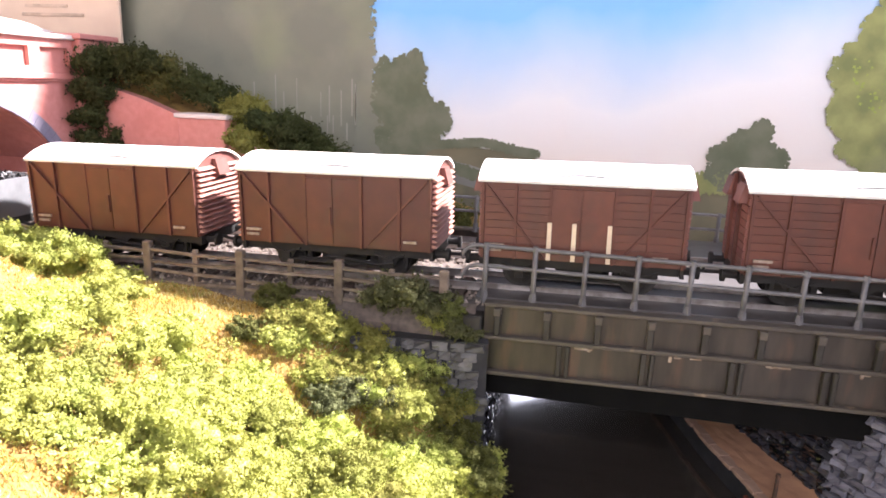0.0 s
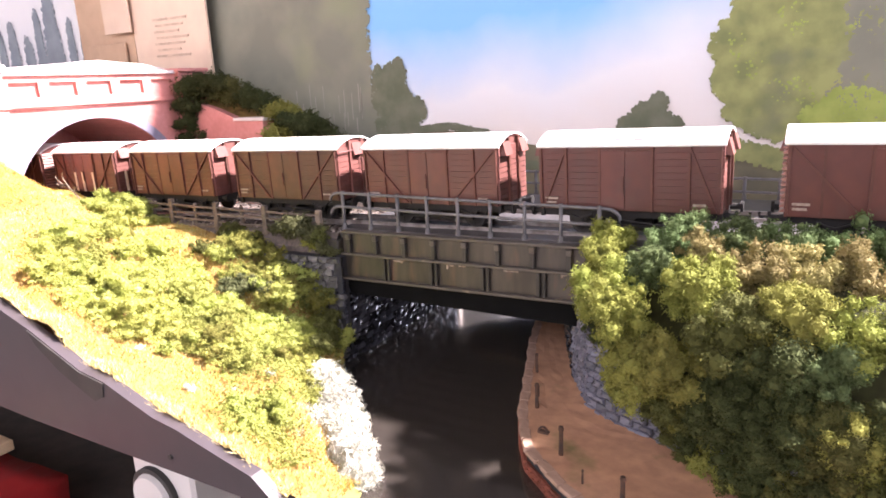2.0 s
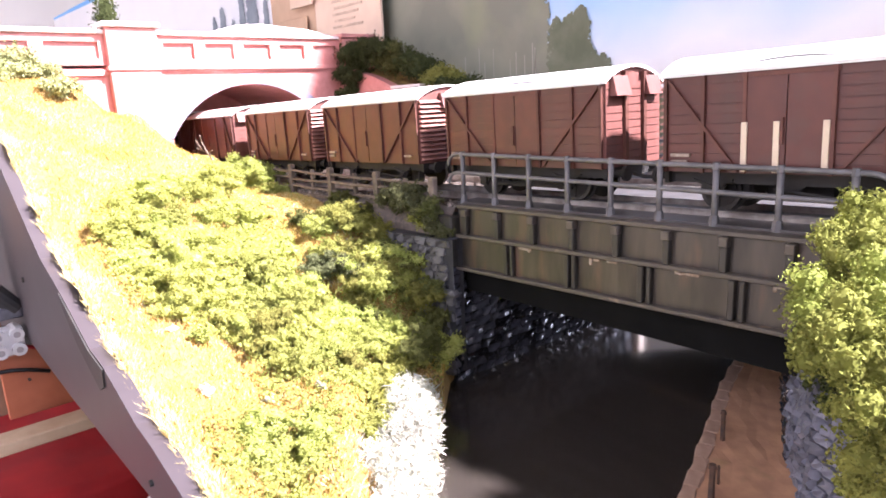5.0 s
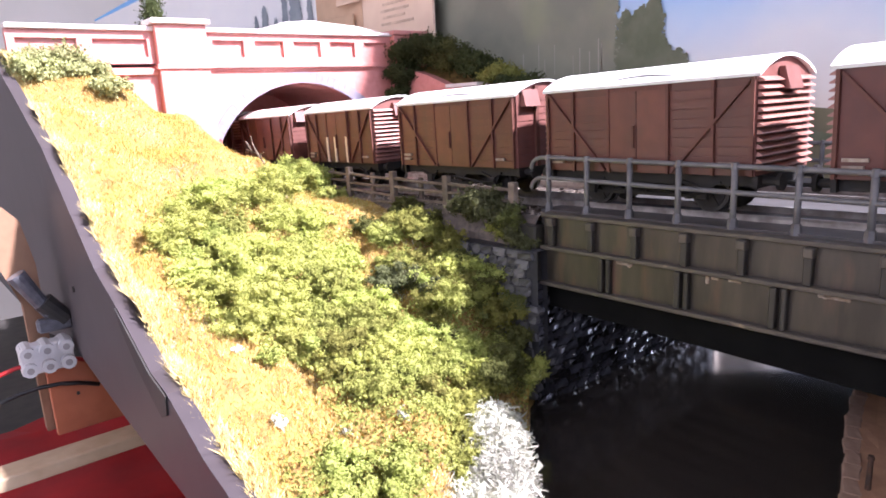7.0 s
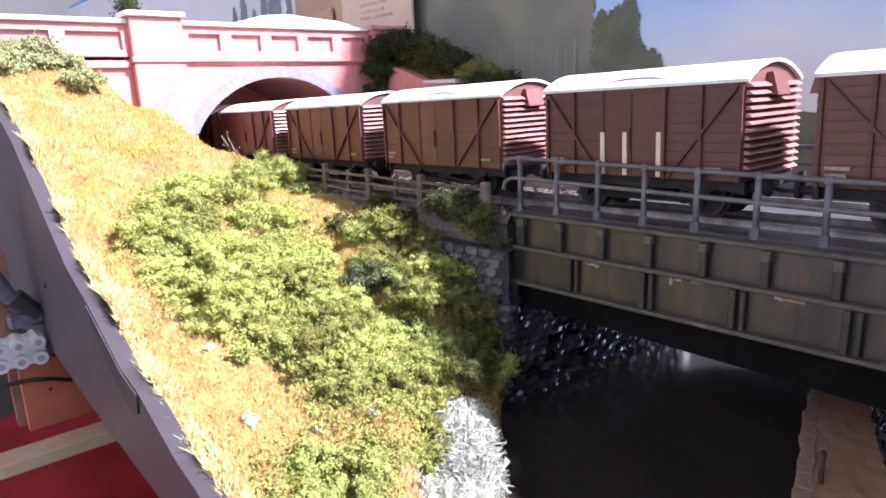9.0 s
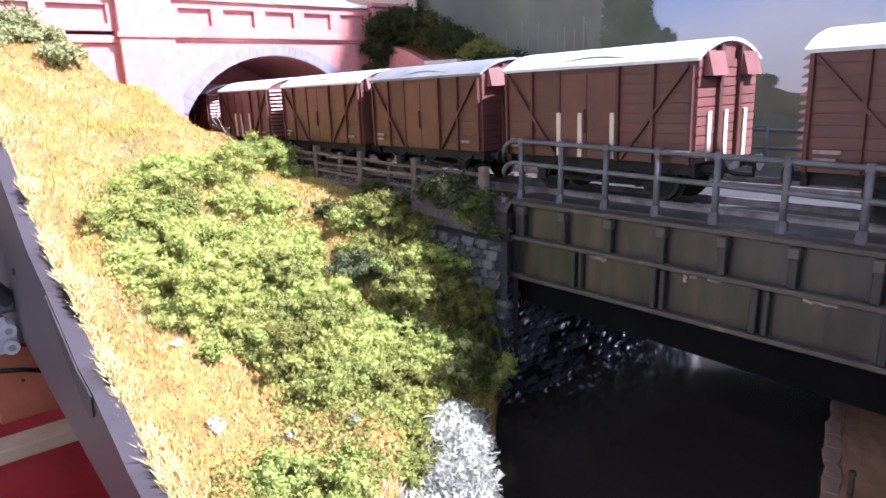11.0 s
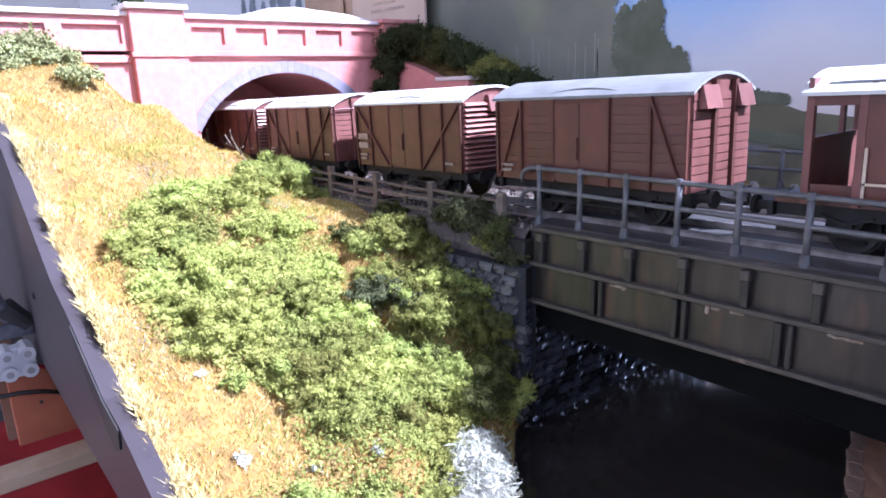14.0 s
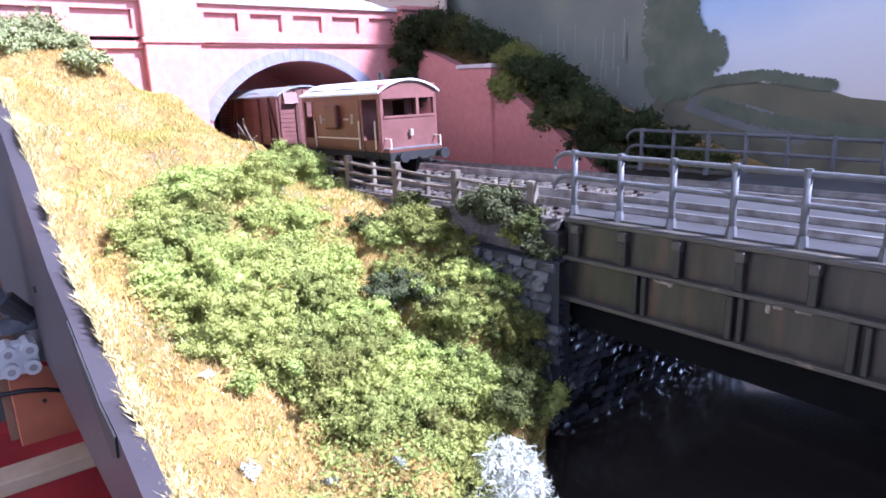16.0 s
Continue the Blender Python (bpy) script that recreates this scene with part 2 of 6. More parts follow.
DISTANT_GREY = mat("painted_track", (0.238, 0.238, 0.224), 0.85, (0.182, 0.182, 0.168), 40)

F_LIME = foliage_mat("foliage_lime", (0.40, 0.42, 0.10), (0.13, 0.13, 0.02), (0.64, 0.58, 0.22))
F_GREEN = foliage_mat("foliage_green", (0.31, 0.34, 0.08), (0.08, 0.085, 0.015), (0.52, 0.48, 0.18))
F_OLIVE = foliage_mat("foliage_olive", (0.24, 0.235, 0.055), (0.09, 0.11, 0.03), (0.31, 0.30, 0.08))
F_BLUE = foliage_mat("foliage_bluegreen", (0.105, 0.145, 0.055), (0.05, 0.08, 0.025), (0.18, 0.22, 0.10))
F_KHAKI = foliage_mat("foliage_khaki", (0.28, 0.235, 0.095), (0.16, 0.14, 0.05), (0.40, 0.33, 0.16))
# On the hill and the cutting this dark tone stands in for shade
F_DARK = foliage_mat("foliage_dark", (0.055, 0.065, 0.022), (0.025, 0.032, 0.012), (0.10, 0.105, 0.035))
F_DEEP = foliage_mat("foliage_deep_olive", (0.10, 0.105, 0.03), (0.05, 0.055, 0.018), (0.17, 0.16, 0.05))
F_HILL = foliage_mat("foliage_hill_yellow_green", (0.22, 0.24, 0.05), (0.08, 0.095, 0.015), (0.42, 0.42, 0.12))
F_TEAL = foliage_mat("foliage_grey_teal", (0.10, 0.105, 0.045), (0.04, 0.045, 0.018), (0.20, 0.20, 0.10))
F_GREYG = foliage_mat("foliage_grey_green", (0.33, 0.33, 0.14), (0.14, 0.15, 0.06), (0.48, 0.47, 0.26))
F_PALE = foliage_mat("fibres_white", (0.56, 0.55, 0.46), (0.22, 0.26, 0.16), (0.80, 0.78, 0.72))
F_STRAW = foliage_mat("grass_straw", (0.60, 0.43, 0.10), (0.36, 0.13, 0.0), (0.85, 0.75, 0.42))
F_STRAWPALE = foliage_mat("grass_pale_straw", (0.64, 0.50, 0.21), (0.36, 0.22, 0.06), (0.92, 0.88, 0.72))
F_GRASSGREEN = foliage_mat("grass_spring_green", (0.34, 0.40, 0.09), (0.22, 0.28, 0.06), (0.46, 0.48, 0.14))
P_TREE = mat("painted_tree_greygreen", (0.285, 0.288, 0.222), 0.9, (0.215, 0.222, 0.178), 24, stain=(0.262, 0.288, 0.185), stain_scale=11, stain_low=0.5, spec=0.2)
PALE_TRUNK = mat("painted_pale_trunk", (0.345, 0.34, 0.285), 0.9, (0.322, 0.315, 0.266), 200, spec=0.2)
P_TREE2 = mat("painted_tree_dark", (0.196, 0.209, 0.149), 0.9, (0.135, 0.155, 0.101), 70, spec=0.2)
P_GREEN = mat("painted_tree_green", (0.350, 0.371, 0.154), 0.9, (0.210, 0.238, 0.105), 65, stain=(0.210, 0.224, 0.140), stain_scale=22, stain_low=0.55, spec=0.2)
P_BRIGHT = mat("painted_bush_bright", (0.378, 0.448, 0.126), 0.9, (0.280, 0.350, 0.091), 90, spec=0.2)
P_CLOUD = mat("painted_cloud", (0.90, 0.90, 0.91), 0.9, (0.86, 0.87, 0.90), 15, spec=0.2)
P_POPLAR = mat("painted_poplar", (0.36, 0.41, 0.45), 0.9, (0.27, 0.31, 0.35), 40, spec=0.2)


def sky_paint():
    m = bpy.data.materials.new("painted_sky")
    m.use_nodes = True
    n, l = m.node_tree.nodes, m.node_tree.links
    b = n["Principled BSDF"]
    b.inputs["Roughness"].default_value, b.inputs["Specular IOR Level"].default_value = 0.9, 0.2
    tc = n.new("ShaderNodeTexCoord")
    sep = n.new("ShaderNodeSeparateXYZ")
    l.new(tc.outputs["Object"], sep.inputs[0])
    noi = n.new("ShaderNodeTexNoise")
    noi.inputs["Scale"].default_value, noi.inputs["Detail"].default_value = 7, 4
    l.new(tc.outputs["Object"], noi.inputs["Vector"])
    ma = n.new("ShaderNodeMath")
    ma.operation = "MULTIPLY_ADD"
    ma.inputs[1].default_value = 0.11
    l.new(noi.outputs["Fac"], ma.inputs[0])
    l.new(sep.outputs["Z"], ma.inputs[2])
    # clouds lie lower towards the left
    mb = n.new("ShaderNodeMath")
    mb.operation = "MULTIPLY_ADD"
    mb.inputs[1].default_value = -0.10
    l.new(sep.outputs["X"], mb.inputs[0])
    l.new(ma.outputs[0], mb.inputs[2])
    mr = n.new("ShaderNodeMapRange")
    mr.inputs["From Min"].default_value, mr.inputs["From Max"].default_value = 0.150, 0.262
    l.new(mb.outputs[0], mr.inputs["Value"])
    r = n.new("ShaderNodeValToRGB")
    r.color_ramp.elements[0].color, r.color_ramp.elements[1].color = (0.86, 0.78, 0.72, 1), (0.24, 0.53, 0.92, 1)
    e = r.color_ramp.elements.new(0.45)
    e.color = (0.80, 0.82, 0.86, 1)
    l.new(mr.outputs["Result"], r.inputs["Fac"])
    l.new(r.outputs["Color"], b.inputs["Base Color"])
    return m


def water_mat():
    m = mat("canal_water", (0.044, 0.037, 0.031), 0.13, (0.036, 0.030, 0.026), 18, spec=0.5)
    m.node_tree.nodes["Principled BSDF"].inputs["IOR"].default_value = 1.9
    n, l = m.node_tree.nodes, m.node_tree.links
    noi = n.new("ShaderNodeTexNoise")
    noi.inputs["Scale"].default_value = 60
    bp = n.new("ShaderNodeBump")
    bp.inputs["Strength"].default_value, bp.inputs["Distance"].default_value = 0.05, 0.001
    l.new(n["Texture Coordinate"].outputs["Object"], noi.inputs["Vector"])
    l.new(noi.outputs["Fac"], bp.inputs["Height"])
    l.new(bp.outputs["Normal"], n["Principled BSDF"].inputs["Normal"])
    return m


SKY_PAINT, WATER = sky_paint(), water_mat()


# ---- building helpers (millimetres in, metres out) ----
MM = 0.001


def empty(name, label="", category="", group="", kind=""):
    return tagged(new(name), label, category, group, kind)


def part(name, bm, material, parent=None, label="", smooth=False):
    me = bpy.data.meshes.new(name)
    bmesh.ops.scale(bm, vec=(MM, MM, MM), verts=bm.verts)
    if smooth:
        for f in bm.faces:
            f.smooth = True
    bm.to_mesh(me)
    bm.free()
    me.materials.append(material)
    ob = new(name, me)
    ob.parent = parent
    return tagged(ob, label)


def raw(name, verts, faces, material, parent=None, label=""):
    me = bpy.data.meshes.new(name)
    me.from_pydata((np.asarray(verts, float) * MM).tolist(), [], faces if isinstance(faces, list) else faces.tolist())
    me.materials.append(material)
    ob = new(name, me)
    ob.parent = parent
    return tagged(ob, label)


def share(ob, name, parent, m=None):
    """Another object on the same mesh."""
    o = new(name, ob.data)
    o.parent = parent
    if m is not None:
        o.matrix_basis = m
    return o


def at(x, y, z, rx=0, ry=0, rz=0):
    return pose(x * MM, y * MM, z * MM, rx, ry, rz)


def box(bm, x0, x1, y0, y1, z0, z1, m=None):
    vs = [bm.verts.new(p) for p in ((x0, y0, z0), (x1, y0, z0), (x1, y1, z0), (x0, y1, z0), (x0, y0, z1), (x1, y0, z1), (x1, y1, z1), (x0, y1, z1))]
    for f in ((3, 2, 1, 0), (4, 5, 6, 7), (0, 1, 5, 4), (1, 2, 6, 5), (2, 3, 7, 6), (3, 0, 4, 7)):
        bm.faces.new([vs[i] for i in f])
    if m is not None:
        bmesh.ops.transform(bm, matrix=m, verts=vs)
    return vs


def boxes(*args, bevel=0.0):
    bm = bmesh.new()
    for a in args:
        box(bm, *a)
    if bevel:
        bmesh.ops.bevel(bm, geom=list(bm.edges), offset=bevel, segments=1, affect="EDGES")
    return bm


def cyl(bm, p, q, r, n=10, r2=None):
    p, q = Vector(p), Vector(q)
    rot = (q - p).to_track_quat("Z", "Y").to_matrix().to_4x4()
    bmesh.ops.create_cone(bm, cap_ends=True, segments=n, radius1=r, radius2=r if r2 is None else r2, depth=(q - p).length,
                          matrix=Matrix.Translation((p + q) / 2) @ rot)
    return bm


def tube(points, r, n=8):
    """A round bar along points."""
    bm = bmesh.new()
    pts = [Vector(p) for p in points]
    rings = []
    for i, p in enumerate(pts):
        d = (pts[min(i + 1, len(pts) - 1)] - pts[max(i - 1, 0)]).normalized()
        rot = d.to_track_quat("Z", "Y").to_matrix()
        rings.append([bm.verts.new(p + rot @ Vector((r * math.cos(a), r * math.sin(a), 0))) for a in [k * math.tau / n for k in range(n)]])
    for a, b in zip(rings, rings[1:]):
        for k in range(n):
            bm.faces.new((a[k], a[(k + 1) % n], b[(k + 1) % n], b[k]))
    bm.faces.new(rings[0][::-1])
    bm.faces.new(rings[-1])
    return bm


def prism(outline, axis, a0, a1):
    """A closed outline in the two other axes, drawn out along axis from a0 to a1."""
    bm = bmesh.new()
    def put(u, v, a):
        return {"x": (a, u, v), "y": (u, a, v), "z": (u, v, a)}[axis]
    lo = [bm.verts.new(put(u, v, a0)) for u, v in outline]
    hi = [bm.verts.new(put(u, v, a1)) for u, v in outline]
    n = len(outline)
    bm.faces.new(lo)
    bm.faces.new(hi[::-1])
    for k in range(n):
        bm.faces.new((lo[k], hi[k], hi[(k + 1) % n], lo[(k + 1) % n]))
    bmesh.ops.recalc_face_normals(bm, faces=bm.faces)
    return bm


rng = np.random.default_rng(7)


def flakes(centers, size, flat=False, normals=None):
    """Small four-cornered flakes at the centers, lying roughly across the normals if given: verts and faces."""
    n = len(centers)
    a = rng.normal(size=(n, 3))
    b = rng.normal(size=(n, 3))
    if flat:
        a[:, 1] *= 0.0
        b[:, 1] *= 0.0
    if normals is not None:
        tilt = normals + rng.normal(size=(n, 3)) * 0.55
        tilt /= np.linalg.norm(tilt, axis=1)[:, None]
        a -= tilt * (a * tilt).sum(1)[:, None]
        b -= tilt * (b * tilt).sum(1)[:, None]
    a /= np.linalg.norm(a, axis=1)[:, None]
    b -= a * (a * b).sum(1)[:, None]
    b /= np.linalg.norm(b, axis=1)[:, None]
    s = size * rng.uniform(0.55, 1.35, (n, 1))
    w = rng.uniform(0.55, 0.95, (n, 1))
    bend = rng.normal(size=(n, 3)) * s * (0.0 if flat else 0.25)
    v = np.stack([centers - a * s * 0.5, centers - b * s * w * 0.5 + bend, centers + a * s * 0.5, centers + b * s * w * 0.5 + bend], 1).reshape(-1, 3)
    f = np.arange(4 * n).reshape(n, 4)
    return v, f


def lump_points(blobs, density, lumps=0.35):
    """Points over lumpy ellipsoids (cx, cy, cz, rx, ry, rz), fewer on the underside."""
    out, facing = [], []
    for cx, cy, cz, rx, ry, rz in blobs:
        n = int(density * (rx * ry + ry * rz + rx * rz) * 4.2)
        d = rng.normal(size=(n, 3))
        d /= np.linalg.norm(d, axis=1)[:, None]
        ph = rng.uniform(0, 6.28, 6)
        k = rng.uniform(2.5, 5.5, 6)
        bump = np.sin(k[0] * d[:, 0] * 2 + ph[0]) * np.sin(k[1] * d[:, 1] * 2 + ph[1]) + 0.7 * np.sin(k[2] * 2.2 * d[:, 2] + ph[2]) * np.sin(k[3] * 2.2 * d[:, 0] + ph[3]) \
            + 0.5 * np.sin(k[4] * 4 * d[:, 1] + ph[4]) * np.sin(k[5] * 4 * d[:, 2] + ph[5])
        r = 0.86 + lumps * 0.28 * bump - np.abs(rng.normal(size=n)) * 0.10
        out.append(np.array((cx, cy, cz)) + d * r[:, None] * np.array((rx, ry, rz)))
        facing.append(d)
    return np.concatenate(out), np.concatenate(facing)


def cluster(x, y, z, r, n=13, flat=0.7, tuft=0.32):
    """A clump of small rounded tufts, together about r across."""
    out = [(x, y, z - 0.15 * r, r * 0.62, r * 0.62, r * 0.5)]
    for k in range(n):
        a, e = rng.uniform(0, math.tau), math.acos(rng.uniform(-0.15, 1))
        q = r * tuft * rng.uniform(0.5, 1.5)
        d = r * rng.uniform(0.35, 0.95)
        out.append((x + d * math.sin(e) * math.cos(a), y + d * math.sin(e) * math.sin(a), z + d * flat * math.cos(e), q * rng.uniform(0.8, 1.3), q * rng.uniform(0.8, 1.3), q * rng.uniform(0.6, 1.0)))
    return out


def shrub(name, blobs, material, label, density=0.75, size=1.5, lumps=0.4, group="shrubs on the bank", category="shrub", sprig=0.05):
    """One shrub: a dark inner body, a coat of small flakes and leafy sprigs standing out of it, all in one mesh."""
    pts, facing = lump_points(blobs, density, lumps)
    pick = rng.integers(0, len(pts), int(len(pts) * sprig))
    way = facing[pick] + rng.normal(size=(len(pick), 3)) * 0.8 + np.array((0, 0, 0.25))
    way /= np.linalg.norm(way, axis=1)[:, None]
    stray = np.concatenate([pts[pick] + way * size * 0.6 * k + rng.normal(size=(len(pick), 3)) * size * 0.25 for k in range(5)])
    n1 = np.concatenate([facing, rng.normal(size=stray.shape)])
    v, f = flakes(np.concatenate([pts, stray]), size, normals=n1)
    bm = bmesh.new()
    for cx, cy, cz, rx, ry, rz in blobs:
        bmesh.ops.create_icosphere(bm, subdivisions=1, radius=0.62, matrix=Matrix.Translation((cx, cy, cz)) @ Matrix.Diagonal((rx, ry, rz, 1)))
    core_v = np.array([p.co[:] for p in bm.verts])
    bm.verts.index_update()
    core_f = [[p.index for p in q.verts] for q in bm.faces]
    bm.free()
    ob = raw(name, np.concatenate([v, core_v]), f.tolist() + [[i + len(v) for i in q] for q in core_f], material)
    return tagged(ob, label, category, group)


def puffs(x, y, z, r, n=34):
    """A torn chunk of foam: rounded puffs of many sizes pressed together, with gaps between them."""
    out = [(x, y, z, r * 0.62, r * 0.62, r * 0.6)]
    for k in range(n):
        d = Vector(rng.normal(size=3)).normalized() * r * rng.uniform(0.62, 0.92)
        q = r * rng.uniform(0.14, 0.36)
        out.append((x + d.x, y + d.y, z + d.z * 0.95, q * rng.uniform(0.85, 1.2), q * rng.uniform(0.85, 1.2), q * rng.uniform(0.8, 1.1)))
    return out


# ---- the room ----
def room():
    x0, x1, y0, y1, z0, z1 = -2900, 2150, -1560, 1900, -900, 4300
    tagged(part("floor", boxes((x0, x1, y0, y1, z0 - 60, z0)), CARPET, None, "dark brown carpeted room floor"), kind="structure")
    tagged(part("ceiling", boxes((x0, x1, y0, y1, z1, z1 + 60)), CEILPAINT, None, "white painted ceiling"), kind="structure")
    tagged(part("wall_west", boxes((x0 - 100, x0, y0, y1, z0, z1)), WALLPAINT, None, "pale painted room wall"), kind="structure")
    # This opening and its frame are added, unseen, for the north backlight
    tagged(part("wall_north", boxes((x0, -700, y1, y1 + 100, z0, z1), (1100, x1, y1, y1 + 100, z0, z1), (-700, 1100, y1, y1 + 100, z0, 60), (-700, 1100, y1, y1 + 100, 1500, z1)), WALLPAINT, None, "pale painted room wall with an added window opening"), kind="structure")
    w = empty("window_2", "unseen white framed window added in the north wall for backlight", "window", kind="structure")
    part("window_frame", boxes((-700, 1100, y1 + 40, y1 + 70, 60, 90), (-700, 1100, y1 + 40, y1 + 70, 1470, 1500), (-700, -670, y1 + 40, y1 + 70, 90, 1470), (1070, 1100, y1 + 40, y1 + 70, 90, 1470)), FRAME_WHITE, w)
    tagged(part("wall_south", boxes((x0, x1, y0 - 100, y0, z0, z1)), WALLPAINT, None, "pale painted room wall"), kind="structure")
    # window wall to the east, one wide opening
    wy0, wy1, wz0, wz1 = -300, 1820, 480, 4200
    tagged(part("wall_east", boxes((x1, x1 + 100, y0, wy0, z0, z1), (x1, x1 + 100, wy1, y1, z0, z1), (x1, x1 + 100, wy0, wy1, z0, wz0), (x1, x1 + 100, wy0, wy1, wz1, z1)),
                WALLPAINT, None, "pale painted room wall with a wide window"), kind="structure")
    w = empty("window_1", "wide white framed window in the east wall", "window", kind="structure")
    part("window_frame", boxes((x1 + 40, x1 + 70, wy0, wy1, wz0, wz0 + 30), (x1 + 40, x1 + 70, wy0, wy1, wz1 - 30, wz1), (x1 + 40, x1 + 70, wy0, wy0 + 30, wz0 + 30, wz1 - 30),
                               (x1 + 40, x1 + 70, wy1 - 30, wy1, wz0 + 30, wz1 - 30)), FRAME_WHITE, w)
    part("window_sill", boxes((x1 - 60, x1 - 2, wy0 - 30, wy1 + 30, wz0 - 25, wz0)), FRAME_WHITE, w)


# ---- the lie of the land ----
BANK = np.array([(-314, 91, 159), (-236, 91, 129), (-193, 91, 112), (-154, 91, 89), (-123, 91, 72), (-97, 91, 64), (-64, 91, 50), (-22, 91, 39), (11, 91, 32),
                 (37, 91, 21), (60, 91, 5), (-300, 206, 88), (-300, 170, 122), (-300, 130, 148), (-400, 91, 165), (-400, 206, 100), (-200, 150, 104),
                 (-200, 206, 78), (-150, 150, 86), (-150, 206, 75), (-100, 145, 64), (-100, 206, 73), (-60, 145, 42), (-60, 200, 60), (-20, 145, 34)], float)
BANK = np.concatenate([BANK, np.array([(-30, 190, 28), (15, 120, 24), (5, 160, 8), (35, 130, 6), (-10, 185, 5), (-30, 210, 14)], float)])


def bank_z(x, y):
    d2 = (BANK[:, 0] - x) ** 2 + ((BANK[:, 1] - y) * 1.3) ** 2 + 60
    w = d2 ** -1.7
    return float((w * BANK[:, 2]).sum() / w.sum())


def ground_z(x, y):
    """The bank with its small humps."""
    return bank_z(x, y) + 1.6 * noise.noise(Vector((x * 0.05, y * 0.05, 3))) + 0.7 * noise.noise(Vector((x * 0.2, y * 0.2, 9)))


def canal_edge(y):
    """x of the bank's foot along the canal."""
    return float(np.interp(y, (91, 128, 166, 176, 211, 216), (62, 46, 13, 2, -31, -32)))


def rail_z(x):
    """Top of rail: a slight gradient past the bridge, level further on."""
    return 84.5 + 0.0245 * float(np.clip(x, -340, 220))


TRACK_Y = (241.0, 287.0)


def bank():
    nx, ny = 130, 40
    verts, faces = [], []
    for j in range(ny + 1):
        y = 91 + (216 - 91) * j / ny
        xr = canal_edge(y)
        for i in range(nx + 1):
            u = (i / nx) ** 0.8
            x = -420 + (xr + 420) * u
            z = ground_z(x, y)
            if i > nx - 4:
                z = min(z, 4 + (nx - i) * 5)
            verts.append((x, y, z))
    for j in range(ny):
        for i in range(nx):
            a = j * (nx + 1) + i
            faces.append([a, a + 1, a + nx + 2, a + nx + 1])
    tagged(raw("ground", verts, faces, SOIL, None, "grassy model embankment with straw coloured soil"), kind="structure")


def blades(name, n, xs, ys, height, width, material, label, keep=lambda x, y: True, lean=0.45):
    """Static grass: thin upright blades standing on the bank."""
    v, f = [], []
    k = 0
    while k < n:
        x, y = rng.uniform(*xs), rng.uniform(*ys)
        if x > canal_edge(y) - 1.5 or not keep(x, y):
            n -= 0.2
            continue
        z = ground_z(x, y) - 0.5
        h = height * rng.uniform(0.5, 1.3)
        a, l1, l2 = rng.uniform(0, 6.28), rng.normal() * lean * h, rng.normal() * lean * h
        w = width * rng.uniform(0.6, 1.3)
        c, s = math.cos(a) * w / 2, math.sin(a) * w / 2
        v += [(x - c, y - s, z), (x + c, y + s, z), (x + l1, y + l2, z + h)]
        f.append([3 * k, 3 * k + 1, 3 * k + 2])
        k += 1
    return tagged(raw(name, v, f, material), label, "grass", kind="stuff")


def grass():
    def patchy(seed, low):
        return lambda x, y: noise.noise(Vector((x * 0.03 + seed, y * 0.04, seed))) > low
    blades("straw_grass", 95000, (-330, 50), (91, 214), 1.8, 0.6, F_STRAW, "orange straw static grass on the bank", patchy(3, -2))
    blades("pale_grass", 30000, (-330, 50), (91, 214), 1.9, 0.55, F_STRAWPALE, "pale yellow static grass on the bank", patchy(11, 0.0))
    blades("green_grass", 12000, (-300, 40), (95, 214), 2.6, 0.5, F_GRASSGREEN, "fresh green static grass on the bank", patchy(23, 0.05))
    blades("pale_fibres", 7000, (-250, 45), (92, 200), 2.4, 0.4, F_PALE, "whitish fibres strewn over the bank", patchy(41, 0.22), 0.7)
    blades("edge_grass", 11000, (-330, 40), (90.0, 95), 3.0, 0.5, F_STRAWPALE, "pale grass fringe along the board edge")


